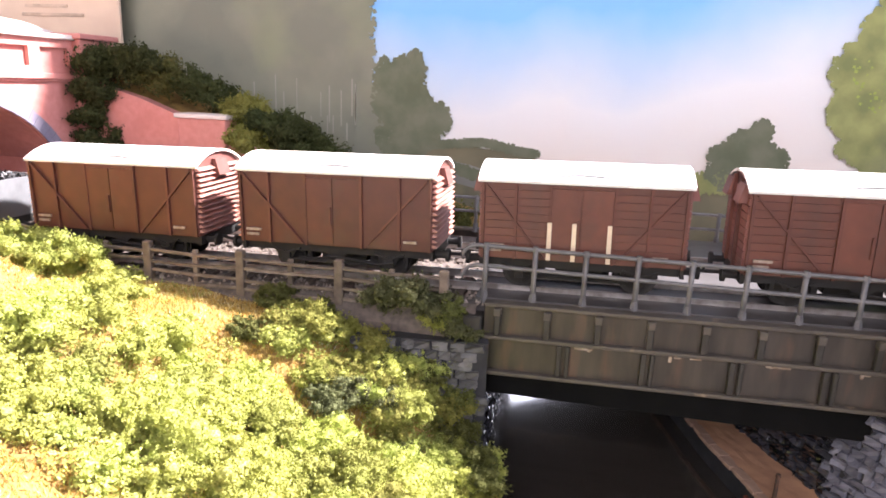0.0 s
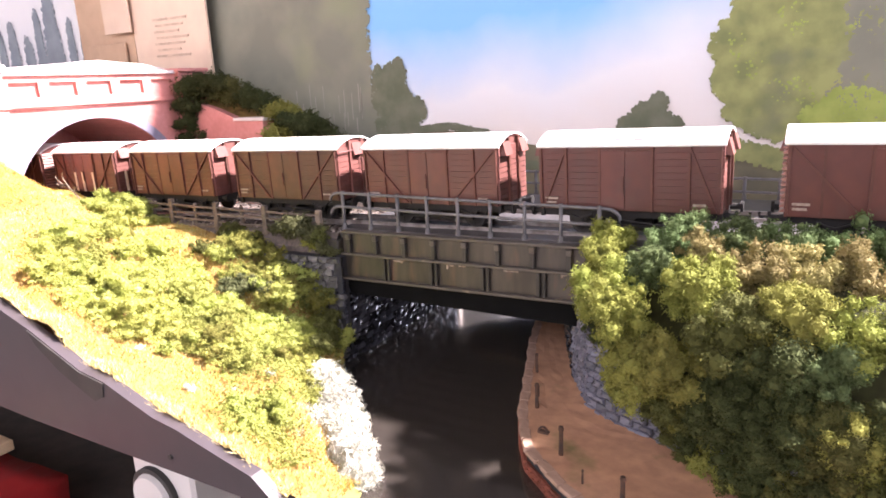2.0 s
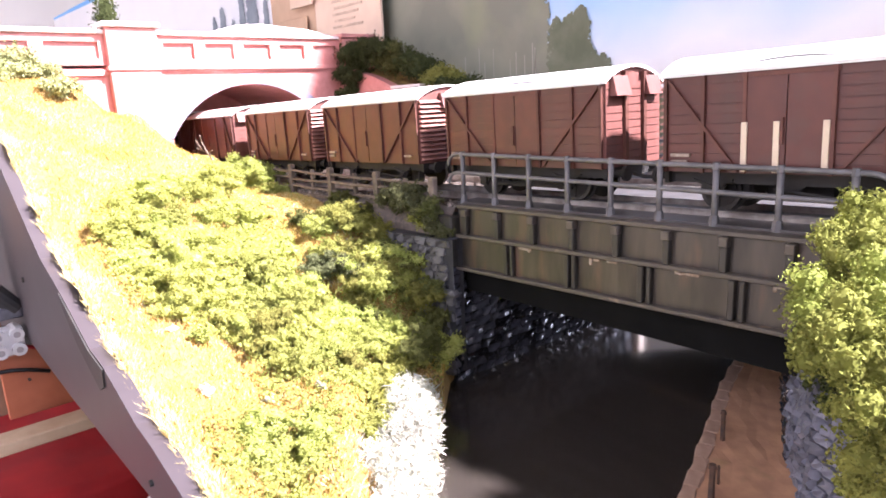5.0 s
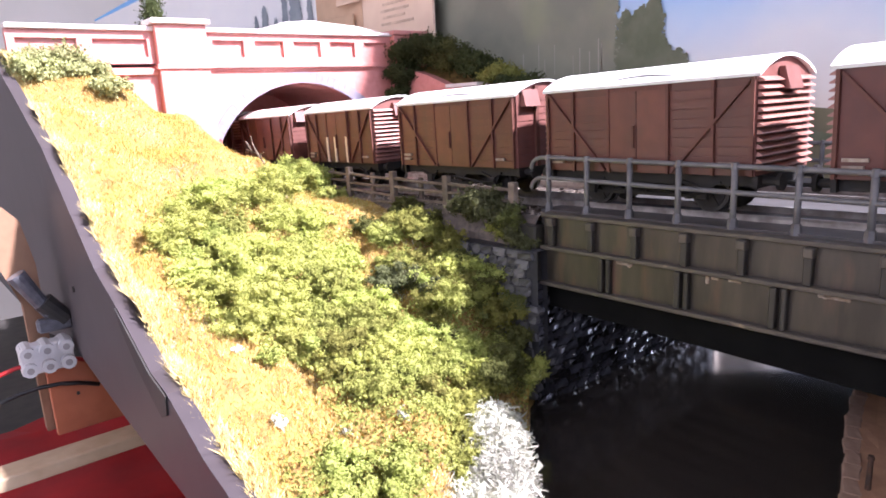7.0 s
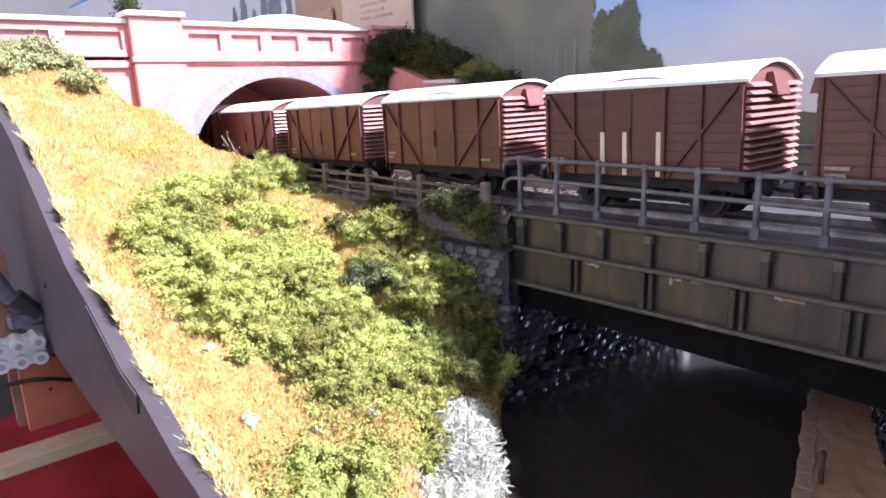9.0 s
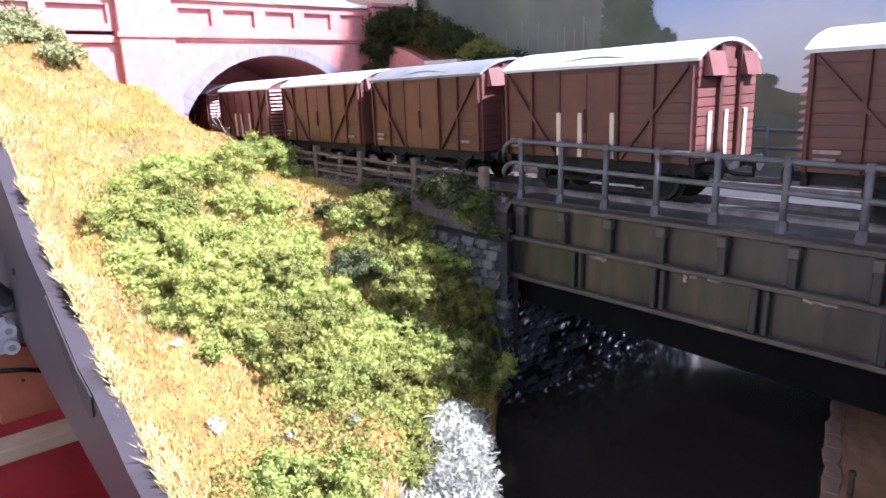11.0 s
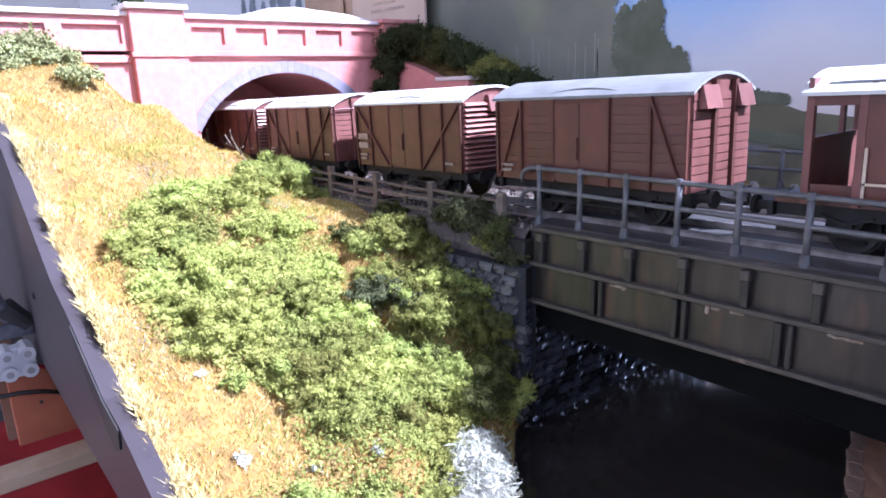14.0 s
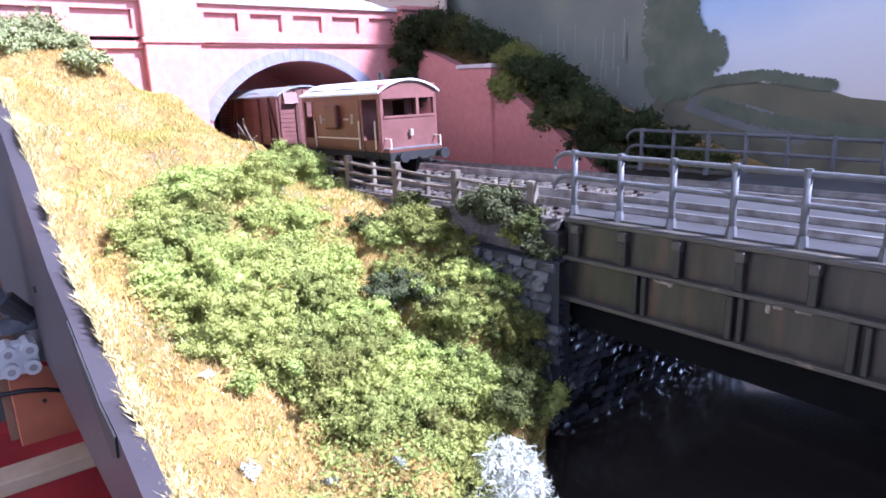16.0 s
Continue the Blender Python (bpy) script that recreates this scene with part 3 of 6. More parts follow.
def bank_shrubs():
    rows = [(-196, 210, 83, 17, F_GREEN), (-222, 209, 86, 14, F_GREEN), (-174, 210, 77, 9, F_GREEN), (-210, 206, 84, 9, F_GREEN)]
    def fill(xs, ys, step, r, kinds, skip=lambda x, y: False):
        for x in np.arange(*xs, step):
            for y in np.arange(*ys, step):
                a, b = x + rng.uniform(-0.35, 0.35) * step, y + rng.uniform(-0.35, 0.35) * step
                if not skip(a, b) and a < canal_edge(b) - 6:
                    q = r * rng.uniform(0.65, 1.35)
                    rows.append((a, b, bank_z(a, b) + 0.18 * q, q, kinds[int(rng.integers(len(kinds)))]))
    fill((-162, -60), (104, 178), 12.5, 10, (F_LIME, F_LIME, F_LIME, F_GREEN), lambda x, y: (x + 108) ** 2 / 50 ** 2 + (y - 141) ** 2 / 33 ** 2 > 1)
    fill((-80, -22), (136, 214), 12.5, 9.5, (F_GREEN, F_LIME, F_GREEN, F_OLIVE), lambda x, y: (y < 152 and x > -40) or (x < -62 and y > 170) or y < 128 - 0.3 * (x + 40) * -1)
    fill((-104, -40), (190, 214), 11, 8.5, (F_OLIVE, F_OLIVE, F_DEEP, F_GREEN))
    fill((-60, -26), (182, 212), 11, 8.5, (F_OLIVE, F_DEEP, F_OLIVE))
    rows += [(-10, 114, 29, 10, F_GREEN), (1, 122, 24, 10, F_GREEN), (3, 104, 27, 9, F_GREEN), (13, 112, 22, 9, F_LIME), (22, 104, 20, 8, F_GREEN), (20, 122, 15, 8, F_GREEN), (30, 110, 14, 7, F_LIME), (-4, 134, 26, 8, F_GREEN), (-40, 211, 78, 6, F_DEEP), (-34, 212, 70, 6, F_TEAL), (-46, 212, 74, 6, F_OLIVE)]
    rows += [(-72, 178, 56, 8, F_TEAL), (-58, 188, 54, 8, F_TEAL), (-66, 184, 56, 6, F_TEAL), (-26, 154, 32, 9, F_OLIVE), (-60, 206, 60, 8, F_DEEP), (-47, 207, 56, 7, F_DEEP), (-36, 206, 48, 6, F_DEEP),
             (-66, 205, 66, 9, F_OLIVE), (-52, 118, 48, 4, F_GREEN), (-40, 204, 44, 8, F_OLIVE), (-35, 206, 34, 7, F_DEEP), (-38, 198, 26, 8, F_OLIVE), (-30, 196, 18, 7, F_OLIVE), (-48, 202, 40, 9, F_OLIVE), (-12, 160, 20, 11, F_OLIVE), (-18, 150, 29, 11, F_GREEN), (0, 148, 19, 9, F_GREEN), (-30, 140, 35, 10, F_GREEN), (-44, 134, 43, 9, F_LIME), (-6, 170, 14, 8, F_OLIVE)]
    for x, y, z, r, m in rows:
        shade = {F_LIME: "bright lime green", F_GREEN: "fresh green", F_OLIVE: "mixed olive green", F_TEAL: "dark grey teal", F_DEEP: "deep olive"}[m]
        shrub("shrub", cluster(x, y, z, r * rng.uniform(0.95, 1.25), 40, rng.uniform(0.5, 0.95), 0.18), m, shade + " foam shrub growing on the bank", density=2.1, size=0.75, lumps=0.9, sprig=0.05)
    for x, y, z, r in ((-300, 112, 152, 17), (-282, 104, 148, 14), (-288, 126, 149, 13), (-262, 131, 139, 10), (-312, 128, 152, 13)):
        shrub("shrub", cluster(x, y, z, r), F_GREYG, "pale grey green bush on top of the bank", density=0.9, size=1.5, lumps=0.9)


def ground_cover():
    """Low fuzzy foam spread between the shrubs."""
    patches = ((F_LIME, 13000, lambda x, y: (x + 108) ** 2 / 56 ** 2 + (y - 141) ** 2 / 37 ** 2 < 1, "lime"),
               (F_GREEN, 12000, lambda x, y: -86 < x < 6 and y > 124 - 0.25 * (x + 40) and not (x < -62 and y > 172) and y < 206, "fresh green"),
               (F_OLIVE, 7000, lambda x, y: -106 < x < -30 and y > 186, "olive"),
               (F_GREEN, 5000, lambda x, y: (x - 8) ** 2 / 26 ** 2 + (y - 112) ** 2 / 16 ** 2 < 1, "green"))
    for m, n, inside, shade in patches:
        xy = np.stack([rng.uniform(-170, 40, n * 8), rng.uniform(94, 213, n * 8)], 1)
        pts = []
        for x, y in xy:
            rag = noise.noise(Vector((x * 0.06, y * 0.06, 5)))
            if len(pts) < n and inside(x + 9 * rag, y - 9 * rag) and x < canal_edge(y) - 2:
                h = 2.2 + 3.6 * max(0.0, 0.45 + noise.noise(Vector((x * 0.13, y * 0.13, 2)))) + 1.5 * noise.noise(Vector((x * 0.4, y * 0.4, 7)))
                pts.append((x, y, ground_z(x, y) + max(0.4, h) * rng.uniform(0.55, 1.0)))
        v, f = flakes(np.array(pts), 1.15, normals=np.array((-0.05, -0.1, 1.0)) + rng.normal(size=(len(pts), 3)) * 0.45)
        tagged(raw("ground_cover", v, f, m), shade + " foam ground cover matted over the bank", "ground cover", kind="stuff")


def small_plants():
    tw = empty("dead_branch", "bare grey dead branch lying by the bridge arch", "branch")
    for pts in ([(-262, 203, 99), (-254, 207, 96), (-245, 208, 88), (-238, 209, 80)], [(-254, 207, 96), (-257, 205, 103), (-255, 204, 107)], [(-250, 207, 93), (-246, 205, 97), (-241, 205, 98)], [(-258, 205, 98), (-264, 204, 104)]):
        part("twig", tube(pts, 0.45, 5), FENCE, tw)
    for x, y, r in ((-27, 108, 2.6), (-14, 140, 2.2), (-60, 110, 1.6), (-95, 150, 2.2), (2, 108, 1.8), (-20, 124, 1.6)):
        shrub("flower_clump", cluster(x, y, bank_z(x, y) + 1.5, r, 6), F_PALE, "small white flower clump on the bank", density=3.0, size=0.8, group="white flowers", category="flowers")
    shrub("conifer", [(-420, 205, 200, 9, 9, 24), (-420, 205, 185, 12, 12, 18), (-420, 205, 170, 13, 13, 15)], F_DARK, "dark green conifer behind the road bridge", density=0.7, size=1.8, category="tree", group="trees behind the bridge")


def pale_tufts():
    for x, y, z, h, n in ((-22, 182, 12, 9, 3600), (-14, 175, 16, 11, 5600), (-3, 166, 17, 12, 6400), (9, 156, 16, 12, 6400), (21, 145, 14, 12, 5800), (33, 135, 11, 11, 4600), (44, 125, 9, 9, 3600), (10, 142, 16, 8, 2600)):
        c = rng.normal(size=(n, 3))
        c *= (rng.uniform(0.35, 1.08, (n, 1)) / np.linalg.norm(c, axis=1)[:, None])
        c = c * np.array((h * 0.85, h * 0.85, h * 0.8)) + np.array((x, y, z)) + rng.normal(size=(n, 3)) * 0.6
        d = rng.normal(size=(n, 3)) * np.array((1.2, 1.2, 1.0)) + np.array((0, 0, 0.3))
        bend = rng.normal(size=(n, 3)) * 0.8
        w = rng.normal(size=(n, 3)) * 0.06
        c[:, 2] = np.maximum(c[:, 2], 6.5)
        v = np.stack([c - d - w, c - d + w, c + w + bend, c + d, c - w + bend], 1).reshape(-1, 3)
        f = np.arange(5 * n).reshape(n, 5).tolist()
        tagged(raw("reed_tuft", v, f, F_PALE, None, "tangled whitish fibre tuft at the water's edge"), category="reed tuft", group="reeds along the canal")
    for x, y, z, r in ((-8, 178, 9, 5), (2, 166, 7, 5), (16, 150, 8, 6), (32, 134, 8, 7)):
        shrub("waterside_plant", cluster(x, y, z, r, 8), F_BLUE, "small blue green plant between the reeds", density=0.9, size=1.2, group="reeds along the canal", category="plant")


# ---- canal, towpath, stonework ----
PATH_EDGE = ((40, 345), (46, 315), (54, 285), (60, 262), (69, 236), (79, 206), (84, 190), (91, 174), (99, 160), (115, 146), (145, 124), (190, 102), (260, 84))
PATH_WALL = ((58, 345), (66, 315), (72, 288), (84, 258), (96, 230), (112, 203), (126, 194), (141, 188), (159, 181), (176, 169), (205, 150), (240, 132), (300, 112))


def curve_at(points, s):
    """Place and heading at arc length s along a polyline."""
    for (ax, ay), (bx, by) in zip(points, points[1:]):
        d = math.hypot(bx - ax, by - ay)
        if s <= d:
            return ax + (bx - ax) * s / d, ay + (by - ay) * s / d, math.atan2(by - ay, bx - ax)
        s -= d
    return bx, by, math.atan2(by - ay, bx - ax)


def length(points):
    return sum(math.dist(a, b) for a, b in zip(points, points[1:]))


def stone_variants(name, w, d, h, material, n=6, rough=0.22):
    """Rough-faced block meshes, about w x d x h, to be shared."""
    out = []
    for k in range(n):
        bm = bmesh.new()
        box(bm, -w / 2, w / 2, -d / 2, d / 2, -h / 2, h / 2)
        bmesh.ops.subdivide_edges(bm, edges=[e for e in bm.edges], cuts=1, use_grid_fill=True)
        for v in bm.verts:
            q = Vector((v.co.x / w, v.co.y / d, v.co.z / h)) * 2
            v.co *= 1 - 0.10 * (q.length - 1)
            v.co += Vector((rng.normal() * 0.03 * w, rng.normal() * rough * d * 0.9, rng.normal() * 0.05 * h))
        me = bpy.data.meshes.new(name)
        bmesh.ops.scale(bm, vec=(MM, MM, MM), verts=bm.verts)
        bm.to_mesh(me)
        bm.free()
        me.materials.append(material)
        out.append(me)
    return out


def stone_wall(name, points, z0, z1, w, h, material, label, top=None, side=1):
    """A coursed rubble wall along a line: a dark backing with the stones standing proud of it."""
    wall = empty(name, label, kind="structure")
    L = length(points)
    v, f = [], []
    n = max(2, int(L / 6))
    for i in range(n + 1):
        x, y, a = curve_at(points, L * i / n - 1e-6 if i == n else L * i / n)
        nx_, ny_ = -math.sin(a) * side, math.cos(a) * side
        zt = top(L * i / n) if top else z1
        v += [(x, y, z0), (x, y, zt), (x + nx_ * 6, y + ny_ * 6, z0), (x + nx_ * 6, y + ny_ * 6, zt)]
    for i in range(n):
        a = 4 * i
        f += [[a, a + 4, a + 5, a + 1], [a + 2, a + 3, a + 7, a + 6], [a + 1, a + 5, a + 7, a + 3]]
    raw("backing", v, f, MORTAR, wall)
    kinds = stone_variants("stone", w, 2.6, h, material)
    row, z, count = 0, z0 + h / 2, 0
    while z < z1:
        s = w * (0.5 if row % 2 else 0.1) * rng.uniform(0.6, 1.2)
        while s < L - w * 0.3:
            k = rng.uniform(0.65, 1.3)
            if z < (top(s) if top else z1) - h * 0.3 and count < 320:
                x, y, a = curve_at(points, s)
                o = new("stone", kinds[rng.integers(len(kinds))])
                o.parent = wall
                o.matrix_basis = at(x, y, z, 0, 0, math.degrees(a)) @ Matrix.Diagonal((k * 0.94, 1, rng.uniform(0.8, 1.0), 1))
                count += 1
            s += w * k
        z += h
        row += 1
    return wall


def canal():
    tagged(raw("water", [(-60, 128, 6), (40, 128, 6), (40, 60, 6), (330, 60, 6), (330, 430, 6), (-60, 430, 6)], [[0, 1, 2, 3, 4, 5]], WATER, None, "still dark canal water with a glossy surface"), kind="structure")
    # towpath sheet
    v, f = [], []
    n = 60
    la, lb = length(PATH_EDGE), length(PATH_WALL)
    for i in range(n + 1):
        ax, ay, _ = curve_at(PATH_EDGE, la * i / n)
        bx, by, _ = curve_at(PATH_WALL, lb * i / n)
        for k in range(9):
            u = k / 8
            v.append((ax + (bx - ax) * u, ay + (by - ay) * u, 15.6 + 0.5 * noise.noise(Vector((i * 0.7, k * 0.9, 1))) + 1.4 * max(0, u - 0.7)))
    for i in range(n):
        for k in range(8):
            a = i * 9 + k
            f.append([a, a + 1, a + 10, a + 9])
    tagged(raw("pavement", v, f, PATH_TAN, None, "sandy tan towpath beside the canal"), kind="structure")


def towpath_edge():
    """Brick coursed canal bank with a stone edging on top."""
    wall = empty("canal_bank_wall", "red brick canal edge below the towpath", kind="structure")
    L = length(PATH_EDGE)
    v, f = [], []
    n = 80
    for i in range(n + 1):
        x, y, a = curve_at(PATH_EDGE, L * i / n)
        v += [(x + 0.6, y + 0.6, 0), (x + 0.6, y + 0.6, 14.6), (x + 5, y + 5, 14.6)]
    for i in range(n):
        a = 3 * i
        f += [[a, a + 3, a + 4, a + 1], [a + 1, a + 4, a + 5, a + 2]]
    raw("backing", v, f, MORTAR, wall)
    kinds = stone_variants("brick", 2.95, 1.3, 1.15, CANAL_BRICK, 4, 0.08)
    count, z, row = 0, 5.2, 0
    while z < 14.2:
        s = 118 + (1.5 if row % 2 else 0)
        while s < L - 60 and count < 300:
            x, y, a = curve_at(PATH_EDGE, s)
            o = new("brick", kinds[count % 4])
            o.parent = wall
            o.matrix_basis = at(x, y, z, 0, 0, math.degrees(a))
            count += 1
            s += 3.2
        z += 1.36
        row += 1
    edge = stone_variants("edging_stone", 8.0, 4.2, 1.5, EDGE_STONE, 4, 0.1)
    s, k = 4.0, 0
    while s < L - 4:
        x, y, a = curve_at(PATH_EDGE, s)
        o = new("edging_stone", edge[k % 4])
        o.parent = wall
        o.matrix_basis = at(x + 1.2 * math.sin(-a), y + 1.2, 15.3, 0, 0, math.degrees(a))
        s += 8.2
        k += 1


def abutments():
    stone_wall("wall_abutment_west", ((-31, 213), (-31, 250), (-31, 345)), 2, 57, 6.6, 3.6, STONE, "dark wet looking rubble stone abutment under the bridge", side=1)
    stone_wall("wall_wing_west", ((-74, 205), (-52, 208), (-27, 211)), 10, 68, 6.0, 3.4, STONE_WING, "dark grey rubble wing wall beside the bridge", side=1)
    stone_wall("wall_abutment_east", ((96, 230), (84, 258), (72, 288), (60, 340)), 14, 57, 6.0, 3.4, STONE, "dark rubble stone abutment beside the towpath", side=-1)
    tagged(part("bearing_stone", boxes((-40, -30.4, 213.5, 224, 50, 76.5), bevel=0.6), GIRDER_DARK, None, "grey bearing stone at the end of the girder"), category="bearing stone")
    stone_wall("wall_wing_east", PATH_WALL[4:11], 14, 58, 5.5, 3.4, STONE_BLUE, "blue grey stone retaining wall along the towpath", top=lambda s: 58 - 0.18 * s, side=1)


def bollards():
    one = empty("bollard", "rusty dark iron mooring post on the towpath", "bollard", "mooring posts")
    part("shaft", cyl(bmesh.new(), (0, 0, -1), (0, 0, 10.2), 0.95, 8, 0.8), RUST, one)
    part("cap", cyl(bmesh.new(), (0, 0, 10.0), (0, 0, 11.2), 1.15, 8, 0.9), RUST, one)
    spots = ((78, 226, 0.85), (91, 193, 1.0), (113, 162, 1.05), (142, 141, 1.0), (88, 203, 0.45), (126, 148, 0.45))
    one.matrix_basis = at(spots[0][0], spots[0][1], 16) @ Matrix.Scale(spots[0][2], 4)
    for x, y, s in spots[1:]:
        copy_thing(one, at(x, y, 16)).scale = (s, s, s)
    ring = empty("mooring_ring", "small rusty mooring iron on the towpath", "mooring ring")
    part("plate", boxes((99, 103.5, 173, 175.5, 15.6, 16.6), bevel=0.2), RUST, ring)
    part("loop", tube([(101 + 1.6 * math.cos(a), 174 + 0.5 * math.cos(a), 16.6 + 1.8 * math.sin(a)) for a in np.linspace(0, math.pi, 9)], 0.45, 6), RUST, ring)


# ---- the canal bridge ----
X0, STEP = -31.0, 17.5


def girder(y, face, x0, x1, name, label):
    """A two-tier plate girder; face is -1 where its outside looks towards -y."""
    g = empty(name, label, "bridge girder")
    s = lambda a, b: (min(y + face * a, y + face * b), max(y + face * a, y + face * b))
    z = lambda x: 0.022 * (x - 30)
    def slab(a, b, z0, z1, xa=x0, xb=x1):
        bm = bmesh.new()
        ya, yb = s(a, b)
        vs = box(bm, xa, xb, ya, yb, z0, z1)
        for v in vs:
            v.co.z += z(v.co.x)
        bmesh.ops.bevel(bm, geom=list(bm.edges), offset=0.25, segments=1, affect="EDGES")
        return bm
    part("upper_web", slab(0, -2, 70, 82), GIRDER, g)
    part("top_flange", slab(1.6, -4, 81.2, 82.6), GIRDER_EDGE, g)
    part("lower_web", slab(0.8, -2, 57, 70), GIRDER, g)
    part("middle_flange", slab(2.6, -2.5, 69.3, 70.7), GIRDER_EDGE, g)
    part("bottom_flange", slab(3.2, -3, 56.0, 57.4), GIRDER_EDGE, g)
    n = int((x1 - x0) / STEP)
    for i in range(n + 1):
        x = x0 + 5 + i * STEP
        if x < x1:
            part("stiffener", slab(2.2, 0.0, 70.8, 80.6, x - 1.1, x + 1.1), GIRDER_DARK, g)
            part("bracket", slab(2.9, 0.0, 78.2, 81.0, x - 1.3, x + 1.3), GIRDER_EDGE, g)
    k = x0 + 29
    while k < x1:
        part("lower_stiffener", slab(3.0, 0.8, 57.6, 69.2, k - 2.4, k - 0.5), GIRDER_DARK, g)
        part("lower_stiffener", slab(2.8, 0.8, 57.6, 69.2, k + 0.7, k + 2.2), GIRDER_DARK, g)
        for q in range(3):
            a, w, h = k + rng.uniform(3, 22), rng.uniform(2, 6), rng.uniform(0.5, 1.1)
            part("paint_chip", slab(1.0, 0.7, 68.9 - h - (rng.uniform(0, 4) if q == 2 else 0), 69.0, a, a + (w if q < 2 else 1.2)), LETTER_RUST, g)
        k += 28.5
    return g


def railing(y, x0, n, name, label, zt=101.5, base=81.5):
    r = empty(name, label, "railing")
    x1 = x0 + STEP * (n - 1)
    for h in (zt - 0.8, zt - 8.2):
        pts = [(x0 - 2.5 - 6.0 * math.sin(a), y, h - 4.2 * (1 - math.cos(a))) for a in np.linspace(math.pi / 2 + 0.3, 0, 7)]
        pts += [(x0 + (x1 - x0) * k / 12, y, h) for k in range(13)]
        pts += [(x1 + 2.5 + 6.5 * math.sin(a), y, h - 4.5 * (1 - math.cos(a))) for a in np.linspace(0, math.pi / 2 + 0.3, 7)]
        part("rail", tube(pts, 0.78, 8), RAILING, r, smooth=True)
    for i in range(n):
        x = x0 + i * STEP
        zb = base + 0.022 * (x - 30)
        part("post", cyl(bmesh.new(), (x, y, zb), (x, y, zt), 0.95, 8), RAILING, r, smooth=True)
        part("knob", cyl(bmesh.new(), (x, y, zt - 1.7), (x, y, zt + 0.3), 1.25, 8, 1.0), RAILING, r)
        part("foot", cyl(bmesh.new(), (x, y, zb - 0.6), (x, y, zb + 4.2), 1.9, 6, 1.2), RAILING, r)
    return r


def canal_bridge():
    girder(218, -1, -30, 190, "bridge_girder", "dark olive grey plate girder with rust streaks along the canal bridge")
    girder(342, 1, -100, 220, "bridge_girder", "dark plate girder on the far side of the canal bridge")
    railing(222, X0, 9, "bridge_railing", "grey painted tubular railing on the canal bridge")
    railing(339, -89, 16, "bridge_railing", "grey tubular railing on the far side of the bridge", 98.5)
    bm = bmesh.new()
    vs = box(bm, -34, 200, 221, 338, 77.0, 82.5)
    for v in vs:
        v.co.z += 0.0245 * v.co.x
    part("deck", bm, DECK, None)
    tagged(bpy.data.objects["deck"], "grey weathered bridge deck carrying two tracks", kind="structure")
    under = empty("bridge_underside", "cross girders below the bridge deck, shade put into their black", "bridge underside")
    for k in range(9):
        part("cross_girder", boxes((-30, 190, 226 + k * 13, 229 + k * 13, 46, 74), bevel=0.3), UNDER_SHADE, under)
    part("soffit", boxes((-32, 195, 222, 339, 48, 50)), UNDER_SHADE, under)
    # Sheet added across the far opening to cut the light to a slot
    part("far_beam", prism([(-32, 46), (195, 46), (195, 9), (60, 11), (20, 15), (-10, 24), (-32, 32)], "y", 336, 338.5), UNDER_SHADE, under)
    part("front_beam", boxes((-32, 195, 220.6, 223.4, 45, 72), bevel=0.3), UNDER_SHADE, under)


# ---- track ----
def track(y, label):
    t = empty("track", label, "railway track", "double track")
    xs = [-2850, -340] + list(range(-320, 221, 20)) + [2140]
    for side in (-8.25, 8.25):
        bm = bmesh.new()
        prof = ((-1.1, -3.0), (1.1, -3.0), (0.4, -2.2), (0.4, -0.9), (0.55, 0.0), (-0.55, 0.0), (-0.4, -0.9), (-0.4, -2.2))
        rings = [[bm.verts.new((x, y + side + a, rail_z(x) + b)) for a, b in prof] for x in xs]
        for p, q in zip(rings, rings[1:]):
            for k in range(8):
                bm.faces.new((p[k], p[(k + 1) % 8], q[(k + 1) % 8], q[k]))
        part("rail", bm, RAIL, t)
    first = None
    x = -316.0
    while x < 205:
        if first is None:
            first = part("sleeper", boxes((-1.6, 1.6, -16, 16, -2.0, 0), bevel=0.2), SLEEPER, t)
            o = first
        else:
            o = share(first, "sleeper", t)
        o.matrix_basis = at(x, y, rail_z(x) - 2.95)
        x += 8.6
    v, f = [], []
    for a, b in ((-2840, -330), (220, 2130)):
        x = a
        while x < b:
            k, z = len(v), rail_z(x)
            v += [(x - 1.6, y - 16, z - 2.95), (x + 1.6, y - 16, z - 2.95), (x + 1.6, y + 16, z - 2.95), (x - 1.6, y + 16, z - 2.95)]
            f.append([k, k + 1, k + 2, k + 3])
            x += 8.6
    tagged(raw("far_sleepers", v, f, SLEEPER, t), kind="stuff")


